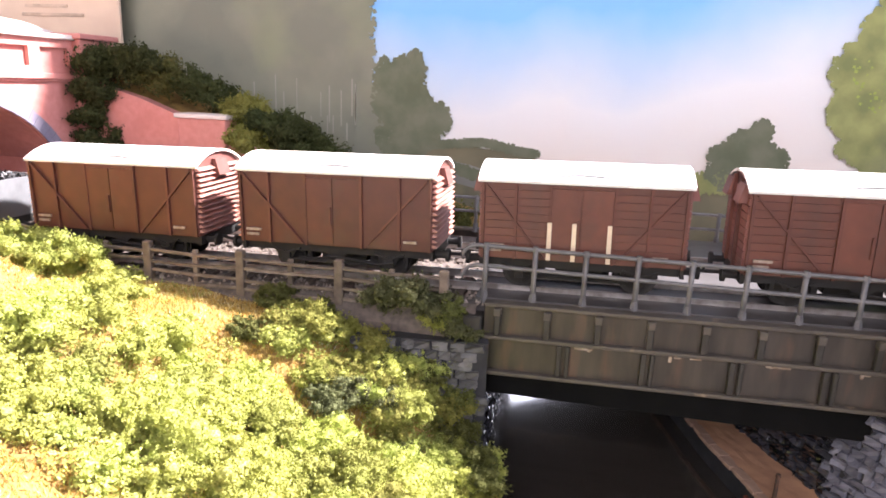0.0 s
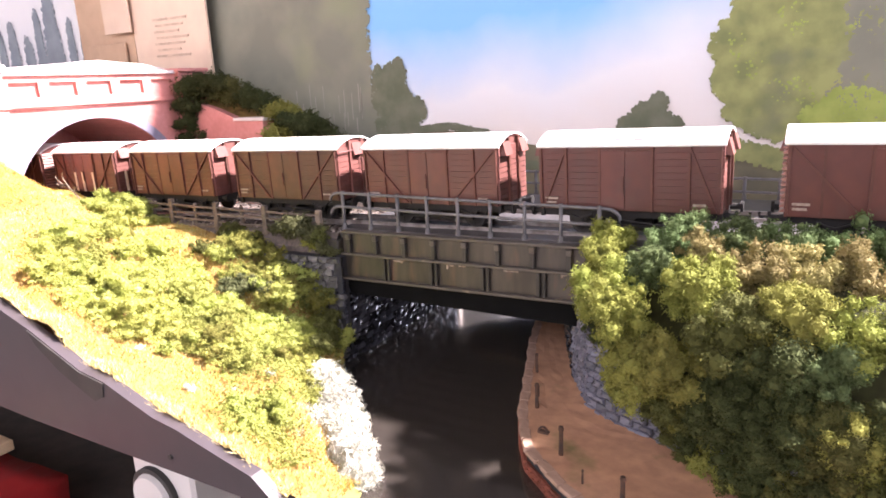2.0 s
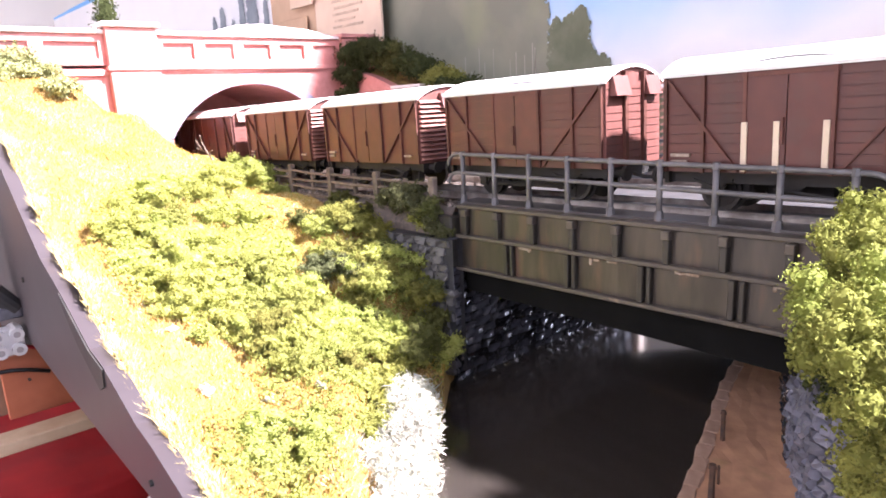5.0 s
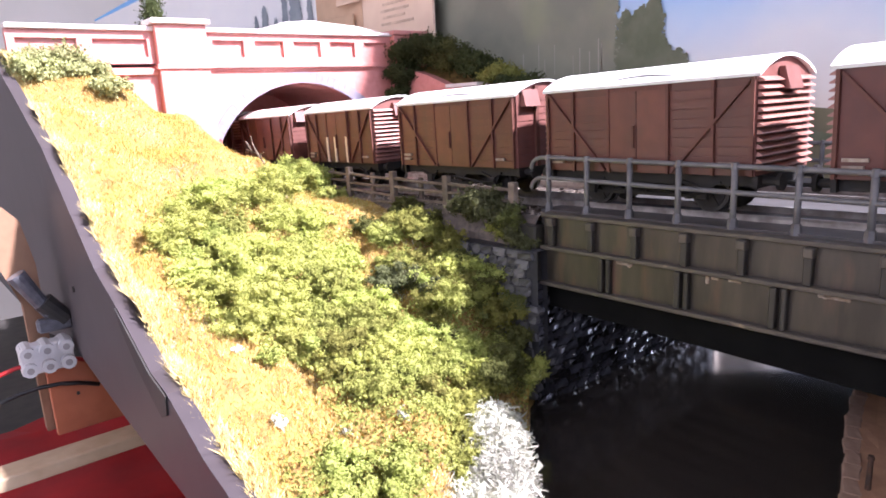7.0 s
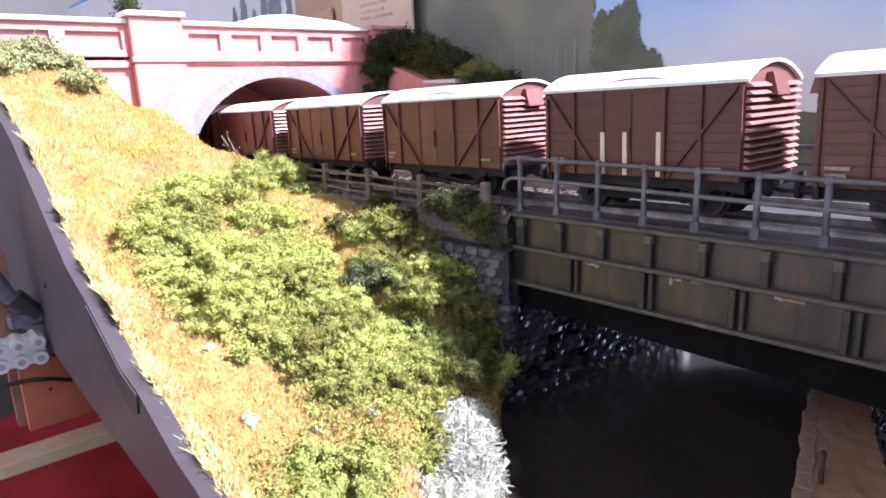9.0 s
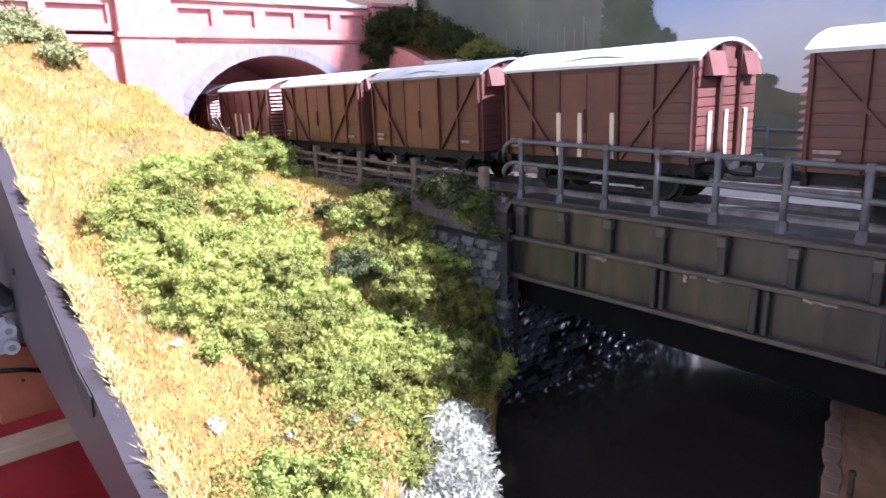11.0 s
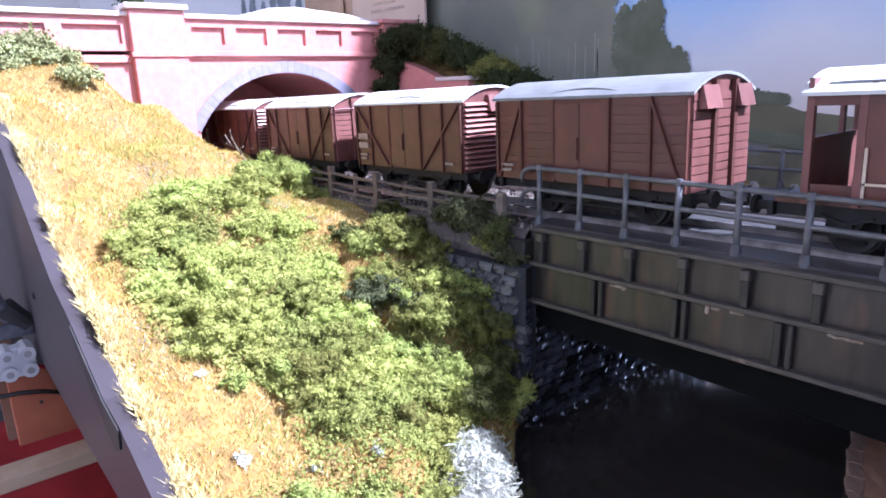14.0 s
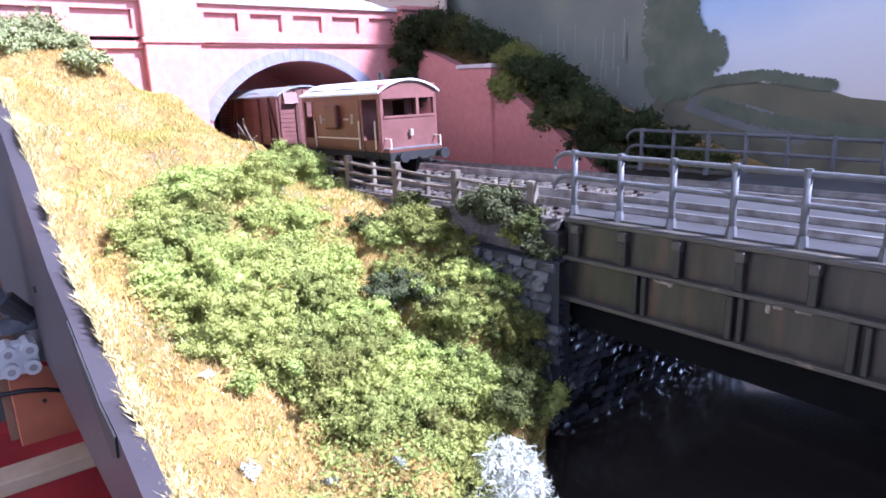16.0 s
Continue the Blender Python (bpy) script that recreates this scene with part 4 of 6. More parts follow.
def trackbed():
    """Formation on both sides of the bridge with loose ballast on it."""
    for nm, xs in (("trackbed_west", [-2860, -340, -200, -100, -33]), ("trackbed_east", [192, 220, 800, 2140])):
        v, f = [], []
        for x in xs:
            z = rail_z(x) - 4.2
            v += [(x, 213, z - 8), (x, 219, z), (x, 312, z), (x, 350, z - 4), (x, 350, z - 60), (x, 213, z - 60)]
        for i in range(len(xs) - 1):
            for k in range(6):
                a, b = 6 * i + k, 6 * i + (k + 1) % 6
                f.append([a, b, b + 6, a + 6])
        tagged(raw(nm, v, f, BED, None, "brown ballasted railway formation"), kind="structure")
    n = 9000
    x = rng.uniform(-330, 240, n)
    y = rng.uniform(217, 314, n)
    keep = (x < -30) | (x > 190) | (rng.uniform(size=n) < 0.10)
    x, y = x[keep], y[keep]
    z = np.array([rail_z(a) for a in x]) - 3.7
    c = np.stack([x, y, z], 1)
    tet = np.array(((0.9, 0, -0.4), (-0.5, 0.8, -0.4), (-0.5, -0.8, -0.4), (0, 0, 0.8)))
    s = rng.uniform(0.5, 1.2, (len(c), 1, 1))
    v = (c[:, None, :] + tet[None] * s + rng.normal(size=(len(c), 4, 3)) * 0.15).reshape(-1, 3)
    f = []
    for i in range(len(c)):
        k = 4 * i
        f += [[k, k + 1, k + 3], [k + 1, k + 2, k + 3], [k + 2, k, k + 3]]
    tagged(raw("ballast", v, f, BALLAST), "loose pale brown ballast stones along the track", "ballast", kind="stuff")


def fence():
    fe = empty("post_and_rail_fence", "weathered brown post and rail fence beside the track", "fence")
    y = 217.5
    tall, small = (-205, -165, -125, -85, -45), (-185, -145, -105, -65)
    for x in tall:
        part("post", boxes((x - 1.7, x + 1.7, y - 1.4, y + 1.4, 66, 91.5 + rng.uniform(-0.6, 0.6)), bevel=0.35), FENCE, fe)
    for x in small:
        part("prick_post", boxes((x - 1.0, x + 1.0, y + 0.4, y + 2.2, 66, 89.5), bevel=0.25), FENCE, fe)
    for a, b in zip(tall, tall[1:]):
        for k in range(4):
            d = rng.uniform(-0.7, 0.7, 2)
            z = 75.8 + 4.1 * k
            part("rail", tube([(a, y - 0.2, z + d[0]), ((a + b) / 2, y - 0.6, z + d.mean() - 0.3), (b, y - 0.2, z + d[1])], 0.75, 5), FENCE, fe)
    shrub("ivy", cluster(-58, 214, 83, 10, 12) + cluster(-48, 213, 78, 9, 12) + cluster(-66, 214, 80, 8, 10) + cluster(-40, 212, 72, 7, 10), F_TEAL, "straggling grey green ivy over the fence end", density=1.0, size=1.2, lumps=0.9, category="ivy")


# ---- the road bridge over the line ----
def road_bridge():
    b = empty("road_bridge", "red brick road bridge with a wide arch and panelled parapet", "bridge")
    XF, T = -300, 110
    yc, half, spring, crown = 264.0, 61.0, 104.0, 139.5
    rise = crown - spring
    R = (half * half + rise * rise) / (2 * rise)
    zc = crown - R
    a0 = math.asin(half / R)
    arc = [(yc + R * math.sin(a), zc + R * math.cos(a)) for a in np.linspace(-a0, a0, 25)]
    # the face, open at the arch
    out = [(92, 60), (92, 151), (385, 151), (385, 60), (yc + half, 60)] + arc[::-1] + [(yc - half, 60)]
    part("spandrel", prism(out, "x", XF - T, XF), BRICK_RED, b)
    ring = empty("arch_ring", "blue brick arch ring")
    ring.parent = b
    n = 33
    for k in range(n):
        p, q = -a0 + 2 * a0 * k / n + 0.0007, -a0 + 2 * a0 * (k + 1) / n - 0.0007
        o = [(yc + r * math.sin(a), zc + r * math.cos(a)) for r, a in ((R + 0.3, p), (R + 7.5, p), (R + 7.5, q), (R + 0.3, q))]
        part("voussoir", prism(o, "x", XF - 2, XF + 1.0), VOUSSOIR, ring)
    part("string_course", boxes((XF - T, XF + 3.0, 199, 342, 150.0, 153.2), (XF - T, XF + 1.5, 199, 342, 148.4, 150.0), bevel=0.3), BRICK_RED, b)
    def parapet(y0, y1, panels, nm):
        e = empty(nm)
        e.parent = b
        part("back", boxes((XF - 6, XF - 1.4, y0, y1, 153.2, 172)), BRICK_RED, e)
        w = (y1 - y0) / panels
        frames = [(XF - 1.4, XF + 1.0, y0, y1, 153.2, 157.2), (XF - 1.4, XF + 1.0, y0, y1, 167.4, 172)]
        for k in range(panels + 1):
            c = y0 + k * w
            frames.append((XF - 1.4, XF + 1.0, max(y0, c - 4), min(y1, c + 4), 157.2, 167.4))
        part("panel_frame", boxes(*frames), BRICK_RED, e)
        part("coping", boxes((XF - 8, XF + 3.4, y0, y1, 172, 174.8), bevel=0.5), COPING, e)
    parapet(200, 342, 5, "parapet")
    parapet(92, 168, 2, "parapet")
    part("string_course", boxes((XF - T, XF + 2.4, 92, 168, 146.5, 150), bevel=0.3), BRICK_RED, b)
    for y0, y1, h in ((168, 199, 176), (342, 371, 173)):
        p = empty("pilaster")
        p.parent = b
        part("shaft", boxes((XF - 12, XF + 6, y0, y1, 60, h), bevel=0.4), BRICK_RED, p)
        part("band", boxes((XF - 12, XF + 7.2, y0 - 1.2, y1 + 1.2, 149.5, 152.5), bevel=0.3), BRICK_RED, p)
        # Glare-white cap on the sunny pilaster, brick red on the shaded one
        part("cap", boxes((XF - 14, XF + 8.5, y0 - 2.2, y1 + 2.2, h, h + 3.2), bevel=0.6), COPING if y0 < 300 else BRICK_RED, p)
    part("road", boxes((XF - T, XF - 8, 92, 385, 153, 156)), ROAD, b)
    # The hump takes the same white, for the glare on the road
    part("road_crown", prism([(204, 156), (204, 164), (246, 173), (262, 182), (282, 183.5), (300, 182), (322, 180.5), (341, 177), (370, 172), (383, 166), (383, 156)], "x", XF - T + 2, XF - 12), COPING, b, "hump of the road over the bridge, sun glare put into its white")
    e = empty("parapet")
    e.parent = b
    part("back", boxes((XF - T - 4, XF - T, 92, 385, 60, 170)), BRICK_RED, e)
    # arched lining
    part("lining", prism([(yc - half - 1, 60)] + [(yc + (R + 0.6) * math.sin(a), zc + (R + 0.6) * math.cos(a)) for a in np.linspace(-a0, a0, 25)] + [(yc + half + 1, 60), (yc + half + 0.2, 60)]
                         + [(yc + (R - 0.2) * math.sin(a), zc + (R - 0.2) * math.cos(a)) for a in np.linspace(a0, -a0, 25)] + [(yc - half - 0.2, 60)], "x", XF - T + 1, XF - 2.5), BRICK_RED, b)


def wing_wall():
    w = empty("wing_wall", "red brick retaining wing wall stepping down from the bridge", "retaining wall")
    part("upper_wall", prism([(-296, 58), (-296, 150), (-260, 141), (-232, 131), (-232, 58)], "y", 346, 354), BRICK_RED, w)
    p = empty("pier")
    p.parent = w
    part("shaft", boxes((-233, -203, 343, 356, 58, 131), bevel=0.4), BRICK_RED, p)
    part("cap", boxes((-235, -201, 341.4, 357, 131, 133.6), bevel=0.5), COPING, p)
    part("lower_wall", prism([(-203, 58), (-203, 126), (-118, 73), (-118, 58)], "y", 346, 354), BRICK_RED, w)
    part("plinth", boxes((-296, -118, 344.2, 346, 58, 68)), VOUSSOIR, w)
    # planted slope behind the wall
    v, f = [], []
    for i in range(27):
        x = -310 + i * 12
        zt = float(np.interp(x, (-310, -230, -120, -40, 10), (160, 138, 98, 74, 70)))
        for k in range(4):
            v.append((x, 352 + k * 14, min(zt - 12 + k * 5, zt) + 2 * noise.noise(Vector((x * 0.1, k, 2)))))
    for i in range(26):
        for k in range(3):
            a = 4 * i + k
            f.append([a, a + 4, a + 5, a + 1])
    tagged(raw("ground_cutting", v, f, SOIL, None, "planted cutting slope behind the wing wall"), kind="structure")
    # Mostly dark foliage: the shade on this slope is put into the colour
    rows = [(-290, 346, 128, 12, F_DARK), (-286, 344, 113, 12, F_DARK), (-290, 350, 144, 12, F_DARK), (-292, 350, 158, 15, F_DARK), (-288, 345, 140, 11, F_DARK), (-270, 356, 158, 14, F_DARK), (-252, 358, 152, 13, F_DEEP), (-236, 362, 148, 12, F_DARK), (-218, 362, 143, 12, F_DARK),
            (-200, 362, 134, 14, F_OLIVE), (-192, 350, 118, 13, F_OLIVE), (-182, 362, 128, 13, F_DARK), (-168, 360, 118, 14, F_DARK), (-152, 360, 108, 14, F_DARK), (-138, 360, 102, 13, F_DEEP),
            (-122, 362, 98, 14, F_DARK), (-106, 362, 92, 13, F_DARK), (-90, 364, 86, 12, F_DARK), (-160, 350, 100, 10, F_DEEP), (-134, 352, 86, 11, F_DARK), (-112, 354, 78, 10, F_DARK), (-70, 366, 80, 11, F_DEEP)]
    for x, y, z, r, m in rows:
        shrub("shrub", cluster(x, y, z, r * 1.3, 16), m, {F_DARK: "dark green", F_DEEP: "deep olive", F_OLIVE: "olive green"}[m] + " shrub on the cutting slope", density=0.7, size=1.6, lumps=0.8, group="shrubs on the cutting slope")


def beyond_the_arch():
    for x, y, r in ((-640, 362, 26), (-600, 374, 22), (-690, 358, 26)):
        shrub("shrub", cluster(x, y, 72, r, 14) + cluster(x, y, 108, r * 0.8, 14), F_OLIVE, "olive green shrub beyond the road bridge", density=0.35, size=2.4, lumps=0.8, group="shrubs beyond the bridge")


# ---- bushes over the towpath ----
def hill():
    v, f = [], []
    nx, ny = 22, 10
    for i in range(nx + 1):
        x = 104 + i * 9
        for j in range(ny + 1):
            u = j / ny
            yw = float(np.interp(x, [p[0] for p in PATH_WALL], [p[1] for p in PATH_WALL]))
            y = yw + 4 + (222 - yw - 4) * u
            z = 20 + 62 * min(1, (u * 2.2) ** 0.6) * min(1, (x - 96) / 14)
            v.append((x, y, z))
    for i in range(nx):
        for j in range(ny):
            a = i * (ny + 1) + j
            f.append([a, a + 11, a + 12, a + 1])
    tagged(raw("ground_hill", v, f, HILL_SOIL, None, "steep planted bank above the towpath"), kind="structure")
    rows = [(116, 212, 90, 11, F_HILL), (121, 196, 86, 11, F_HILL), (125, 178, 80, 13, F_HILL), (132, 163, 76, 13, F_HILL), (141, 166, 58, 13, F_OLIVE), (136, 172, 46, 11, F_OLIVE), (152, 160, 60, 13, F_OLIVE),
            (142, 208, 92, 11, F_BLUE), (138, 186, 86, 10, F_BLUE), (148, 216, 93, 11, F_BLUE), (154, 204, 92, 9, F_KHAKI), (166, 216, 92, 11, F_BLUE), (158, 170, 86, 14, F_HILL),
            (174, 190, 88, 11, F_KHAKI), (188, 194, 88, 11, F_KHAKI), (184, 214, 92, 12, F_BLUE), (204, 216, 92, 13, F_BLUE), (206, 198, 89, 11, F_KHAKI), (226, 212, 92, 14, F_BLUE),
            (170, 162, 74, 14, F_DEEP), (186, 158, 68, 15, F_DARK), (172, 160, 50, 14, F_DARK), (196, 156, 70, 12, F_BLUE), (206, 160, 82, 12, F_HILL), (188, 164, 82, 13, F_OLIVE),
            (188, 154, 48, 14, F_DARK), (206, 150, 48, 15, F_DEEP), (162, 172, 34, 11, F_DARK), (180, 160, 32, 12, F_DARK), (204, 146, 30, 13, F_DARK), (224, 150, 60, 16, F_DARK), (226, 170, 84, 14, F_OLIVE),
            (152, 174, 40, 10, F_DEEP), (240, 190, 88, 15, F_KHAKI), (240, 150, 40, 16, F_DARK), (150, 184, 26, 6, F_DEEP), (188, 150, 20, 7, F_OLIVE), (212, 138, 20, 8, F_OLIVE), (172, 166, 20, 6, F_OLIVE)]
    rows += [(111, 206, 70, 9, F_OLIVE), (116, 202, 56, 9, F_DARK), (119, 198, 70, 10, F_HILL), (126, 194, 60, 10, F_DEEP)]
    # Low bushes get the darker foliage, painting in the shade below the tops
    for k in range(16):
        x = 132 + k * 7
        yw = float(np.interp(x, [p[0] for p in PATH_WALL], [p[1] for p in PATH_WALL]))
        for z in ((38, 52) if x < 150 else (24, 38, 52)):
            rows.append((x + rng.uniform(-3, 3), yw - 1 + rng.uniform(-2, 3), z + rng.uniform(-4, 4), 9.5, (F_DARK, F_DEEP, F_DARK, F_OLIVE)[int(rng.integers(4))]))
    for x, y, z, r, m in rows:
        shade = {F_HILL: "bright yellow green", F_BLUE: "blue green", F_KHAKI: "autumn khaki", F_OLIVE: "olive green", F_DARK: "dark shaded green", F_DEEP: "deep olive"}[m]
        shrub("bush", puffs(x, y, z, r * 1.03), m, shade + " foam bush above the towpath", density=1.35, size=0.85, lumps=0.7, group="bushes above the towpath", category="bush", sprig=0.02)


# ---- backdrop and what stands before it ----
def paint_blob(name, blobs, material, parent, n_per, size, y, solid=True):
    """A painted patch: flat dabs on the backdrop."""
    pts = []
    edge = []
    for cx, cz, rx, rz in blobs:
        for k in range(16 if solid else 0):
            a = math.tau * k / 16 + rng.uniform(-0.2, 0.2)
            q = rng.uniform(0.07, 0.22)
            edge.append((cx + rx * math.cos(a) * 0.97, cz + rz * math.sin(a) * 0.97, q * min(rx, rz), q * min(rx, rz)))
    for cx, cz, rx, rz in list(blobs) + edge:
        n = int((n_per if rx > 4 else n_per * 2) * rx * rz) + 2
        a, r = rng.uniform(0, 6.283, n), np.sqrt(rng.uniform(0, 1, n)) * (1 + 0.06 * rng.normal(size=n))
        pts.append(np.stack([cx + rx * r * np.cos(a), np.full(n, y) - rng.uniform(0, 0.25, n), cz + rz * r * np.sin(a)], 1))
    v, f = flakes(np.concatenate(pts), size, flat=True)
    v, f = v.tolist(), f.tolist()
    for layer, (cx, cz, rx, rz) in enumerate(blobs if solid else ()):
        k = len(v)
        ring = 26
        ph = rng.uniform(0, 6.28, 3)
        for i in range(ring):
            a = math.tau * i / ring
            q = 0.93 + 0.05 * math.sin(5 * a + ph[0]) + 0.04 * math.sin(9 * a + ph[1])
            v.append((cx + rx * q * math.cos(a), y + 0.06 + 0.014 * layer, cz + rz * q * math.sin(a)))
        f.append(list(range(k, k + ring)))
    return tagged(raw(name, v, f, material, parent), kind="stuff")


def backdrop():
    bd = empty("backdrop", "painted scenic backdrop board with sky, trees and fields", kind="structure")
    # Over the canal the board is raised to let the added backlight in
    part("board", boxes((-1500, -60, 400, 406, 2, 330), (-60, 330, 400, 406, 63, 330), (330, 440, 400, 406, 2, 330)), SKY_PAINT, bd)
    # fields below the sky line
    v = [(x, 399.4, 66) for x in range(-140, 441, 20)] + [(x, 399.4, float(np.interp(x, (-140, -95, -60, -20, 20, 60, 130, 300, 900), (118, 119, 120, 112, 106, 104, 106, 110, 108))) + 2 * math.sin(x * 0.13)) for x in range(-140, 441, 20)]
    k = len(v) // 2
    raw("painted_fields", v, [[i, i + 1, i + 1 + k, i + k] for i in range(k - 1)], DISTANT_FIELD, bd)
    v = [(-100, 399.0, 112), (-70, 399.0, 108), (-30, 399.0, 97), (-40, 399.0, 88), (-78, 399.0, 96), (-104, 399.0, 104)]
    raw("painted_lane", v, [[0, 1, 2, 3, 4, 5]], DISTANT_GREY, bd)
    r = np.random.default_rng(3)
    big = [(-300, 215, 55, 70), (-245, 205, 55, 70), (-195, 195, 50, 68), (-165, 205, 32, 52), (-165, 150, 34, 40), (-240, 130, 70, 50), (-330, 160, 50, 60), (-140, 130, 20, 26)]
    paint_blob("painted_wood", big, P_TREE, bd, 1.3, 4.2, 398.9)
    for k in range(34):
        x, z = r.uniform(-270, -140), r.uniform(112, 138)
        part("painted_trunk", boxes((x, x + r.uniform(0.5, 1.1), 398.55, 398.62, z, z + r.uniform(9, 26))), PALE_TRUNK, bd)
    paint_blob("painted_tree", [(-110, 158, 11, 14), (-113, 142, 16, 14), (-100, 134, 17, 13), (-106, 168, 5, 7), (-112, 122, 18, 12), (-125, 150, 8, 20)], P_TREE2, bd, 3.5, 2.4, 398.6)
    paint_blob("painted_hedge", [(x, float(np.interp(x, (-92, -60, -34), (119, 122, 117))), 6, 2.6) for x in range(-92, -30, 6)], P_TREE2, bd, 5, 1.6, 398.7)
    paint_blob("painted_hedge", [(x, float(np.interp(x, (-100, -60, -20, 20), (112, 100, 96, 92))), 7, 3) for x in range(-90, 30, 7)], P_TREE2, bd, 3, 2.0, 398.6)
    paint_blob("painted_hedge", [(x, 104 + 3 * math.sin(x * 0.1), 9, 6) for x in range(70, 420, 9)], P_GREEN, bd, 2.5, 2.4, 398.6)
    paint_blob("painted_tree", [(90, 128, 11, 10), (96, 137, 6, 6), (82, 122, 12, 8), (100, 120, 12, 10), (90, 112, 20, 10)], P_TREE2, bd, 4, 2.2, 398.5)
    paint_blob("painted_tree", [(142, 172, 15, 14), (140, 150, 12, 12), (152, 190, 14, 14), (165, 170, 25, 30), (150, 135, 14, 14), (175, 205, 30, 22), (190, 160, 30, 40), (215, 190, 35, 40), (240, 150, 40, 50), (165, 130, 22, 16)], P_GREEN, bd, 1.9, 3.2, 398.4)
    lit = [(r.uniform(136, 225), r.uniform(125, 205), r.uniform(4, 10), r.uniform(4, 9)) for _ in range(34)]
    paint_blob("painted_foliage", lit[:14], P_BRIGHT, bd, 0.30, 2.2, 398.28, False)
    paint_blob("painted_wood", [(235, 190, 36, 50), (270, 170, 45, 60), (320, 175, 50, 60), (225, 140, 30, 30)], P_TREE, bd, 1.2, 4.0, 398.2)
    paint_blob("painted_bush", [(205, 132, 17, 11), (192, 127, 14, 7), (215, 126, 12, 9)], P_BRIGHT, bd, 4, 2.2, 398.0)
    raw("painted_cloud", [(-1500, 399.5, 140), (-420, 399.5, 140), (-420, 399.5, 290), (-560, 399.5, 312), (-1500, 399.5, 326)], [[0, 1, 2, 3, 4]], P_CLOUD, bd)
    for x, h, w in ((-560, 262, 16), (-586, 250, 9), (-527, 236, 8), (-640, 240, 12), (-665, 232, 9), (-505, 226, 7), (-610, 222, 12)):
        paint_blob("painted_poplar", [(x, h - 20 - k * (h - 150) / 5, w * (0.55 + 0.45 * min(1, (k + 1) / 3)), 22) for k in range(5)], P_POPLAR, bd, 1.6, 3.0, 398.6)


def cardboard_box():
    b = empty("cardboard_box", "brown cardboard carton standing behind the road bridge", "cardboard box")
    part("front_panel", boxes((-402, -299, 385, 387, 60, 330)), CARD_PALE, b, "pale printed carton face")
    part("side_panel", boxes((-490, -404, 386, 388, 60, 330)), CARD, b)
    part("inner_flap", boxes((-472, -414, 381, 383, 60, 205), bevel=0.3), CARD, b)
    part("flap", boxes((-438, -398, 379, 380.5, 214, 250), bevel=0.2), CARD_PALE, b)
    for k in range(7):
        part("print_line", boxes((-372 + 3 * (k % 2), -325 - 6 * (k % 3), 384.2, 384.9, 222 - k * 5.5, 224 - k * 5.5)), CARD_PRINT, b)


# ---- board edge and what lies in front of it ----
FASCIA_TOP = ((-760, 176), (-420, 168), (-314, 159), (-236, 129), (-193, 112), (-154, 89), (-123, 71), (-97, 63), (-64, 50), (-49, 48), (-22, 39), (-9, 37), (11, 32), (28, 28), (37, 21), (40, 18.5))


def board_edge():
    out = list(FASCIA_TOP) + [(36, 18.0), (-110, 17.5), (-215, 20), (-300, 2), (-760, -36)]
    f = empty("fascia_board", "grey painted profile board along the front of the layout", "fascia board")
    part("board", prism([(x, z - 0.5) for x, z in out], "y", 85.5, 90.8), FASCIA, f)
    part("screw", cyl(bmesh.new(), (-174, 84.6, 53), (-174, 85.6, 53), 1.3, 8), DARK_JUNK, f)
    part("scuff", prism([(-97, 62), (-64, 49.2), (-49, 47), (-50, 41), (-56, 38), (-66, 42), (-78, 47), (-92, 56)], "y", 84.9, 85.4), DARK_JUNK, f, "dark torn patch along the board's edge")
    part("screw", cyl(bmesh.new(), (-14, 84.6, 24), (-14, 85.6, 24), 1.0, 8), DARK_JUNK, f)
    base = part("baseboard", boxes((-2880, 2140, 126, 640, -12, -2), (-2880, -70, 212, 398, -2, 50), (330, 2140, 212, 398, -2, 60)), BOARD, None)
    tagged(base, "plywood baseboard of the model railway", kind="structure")
    tr = empty("trestle", "pine trestle under the layout", "trestle", "trestles")
    for y in (110, 380):
        part("leg", boxes((-22, 22, y - 20, y + 20, -900, -12)), PINE, tr)
    tr.matrix_basis = at(-1800, 0, 0)
    copy_thing(tr, at(1500, 0, 0))


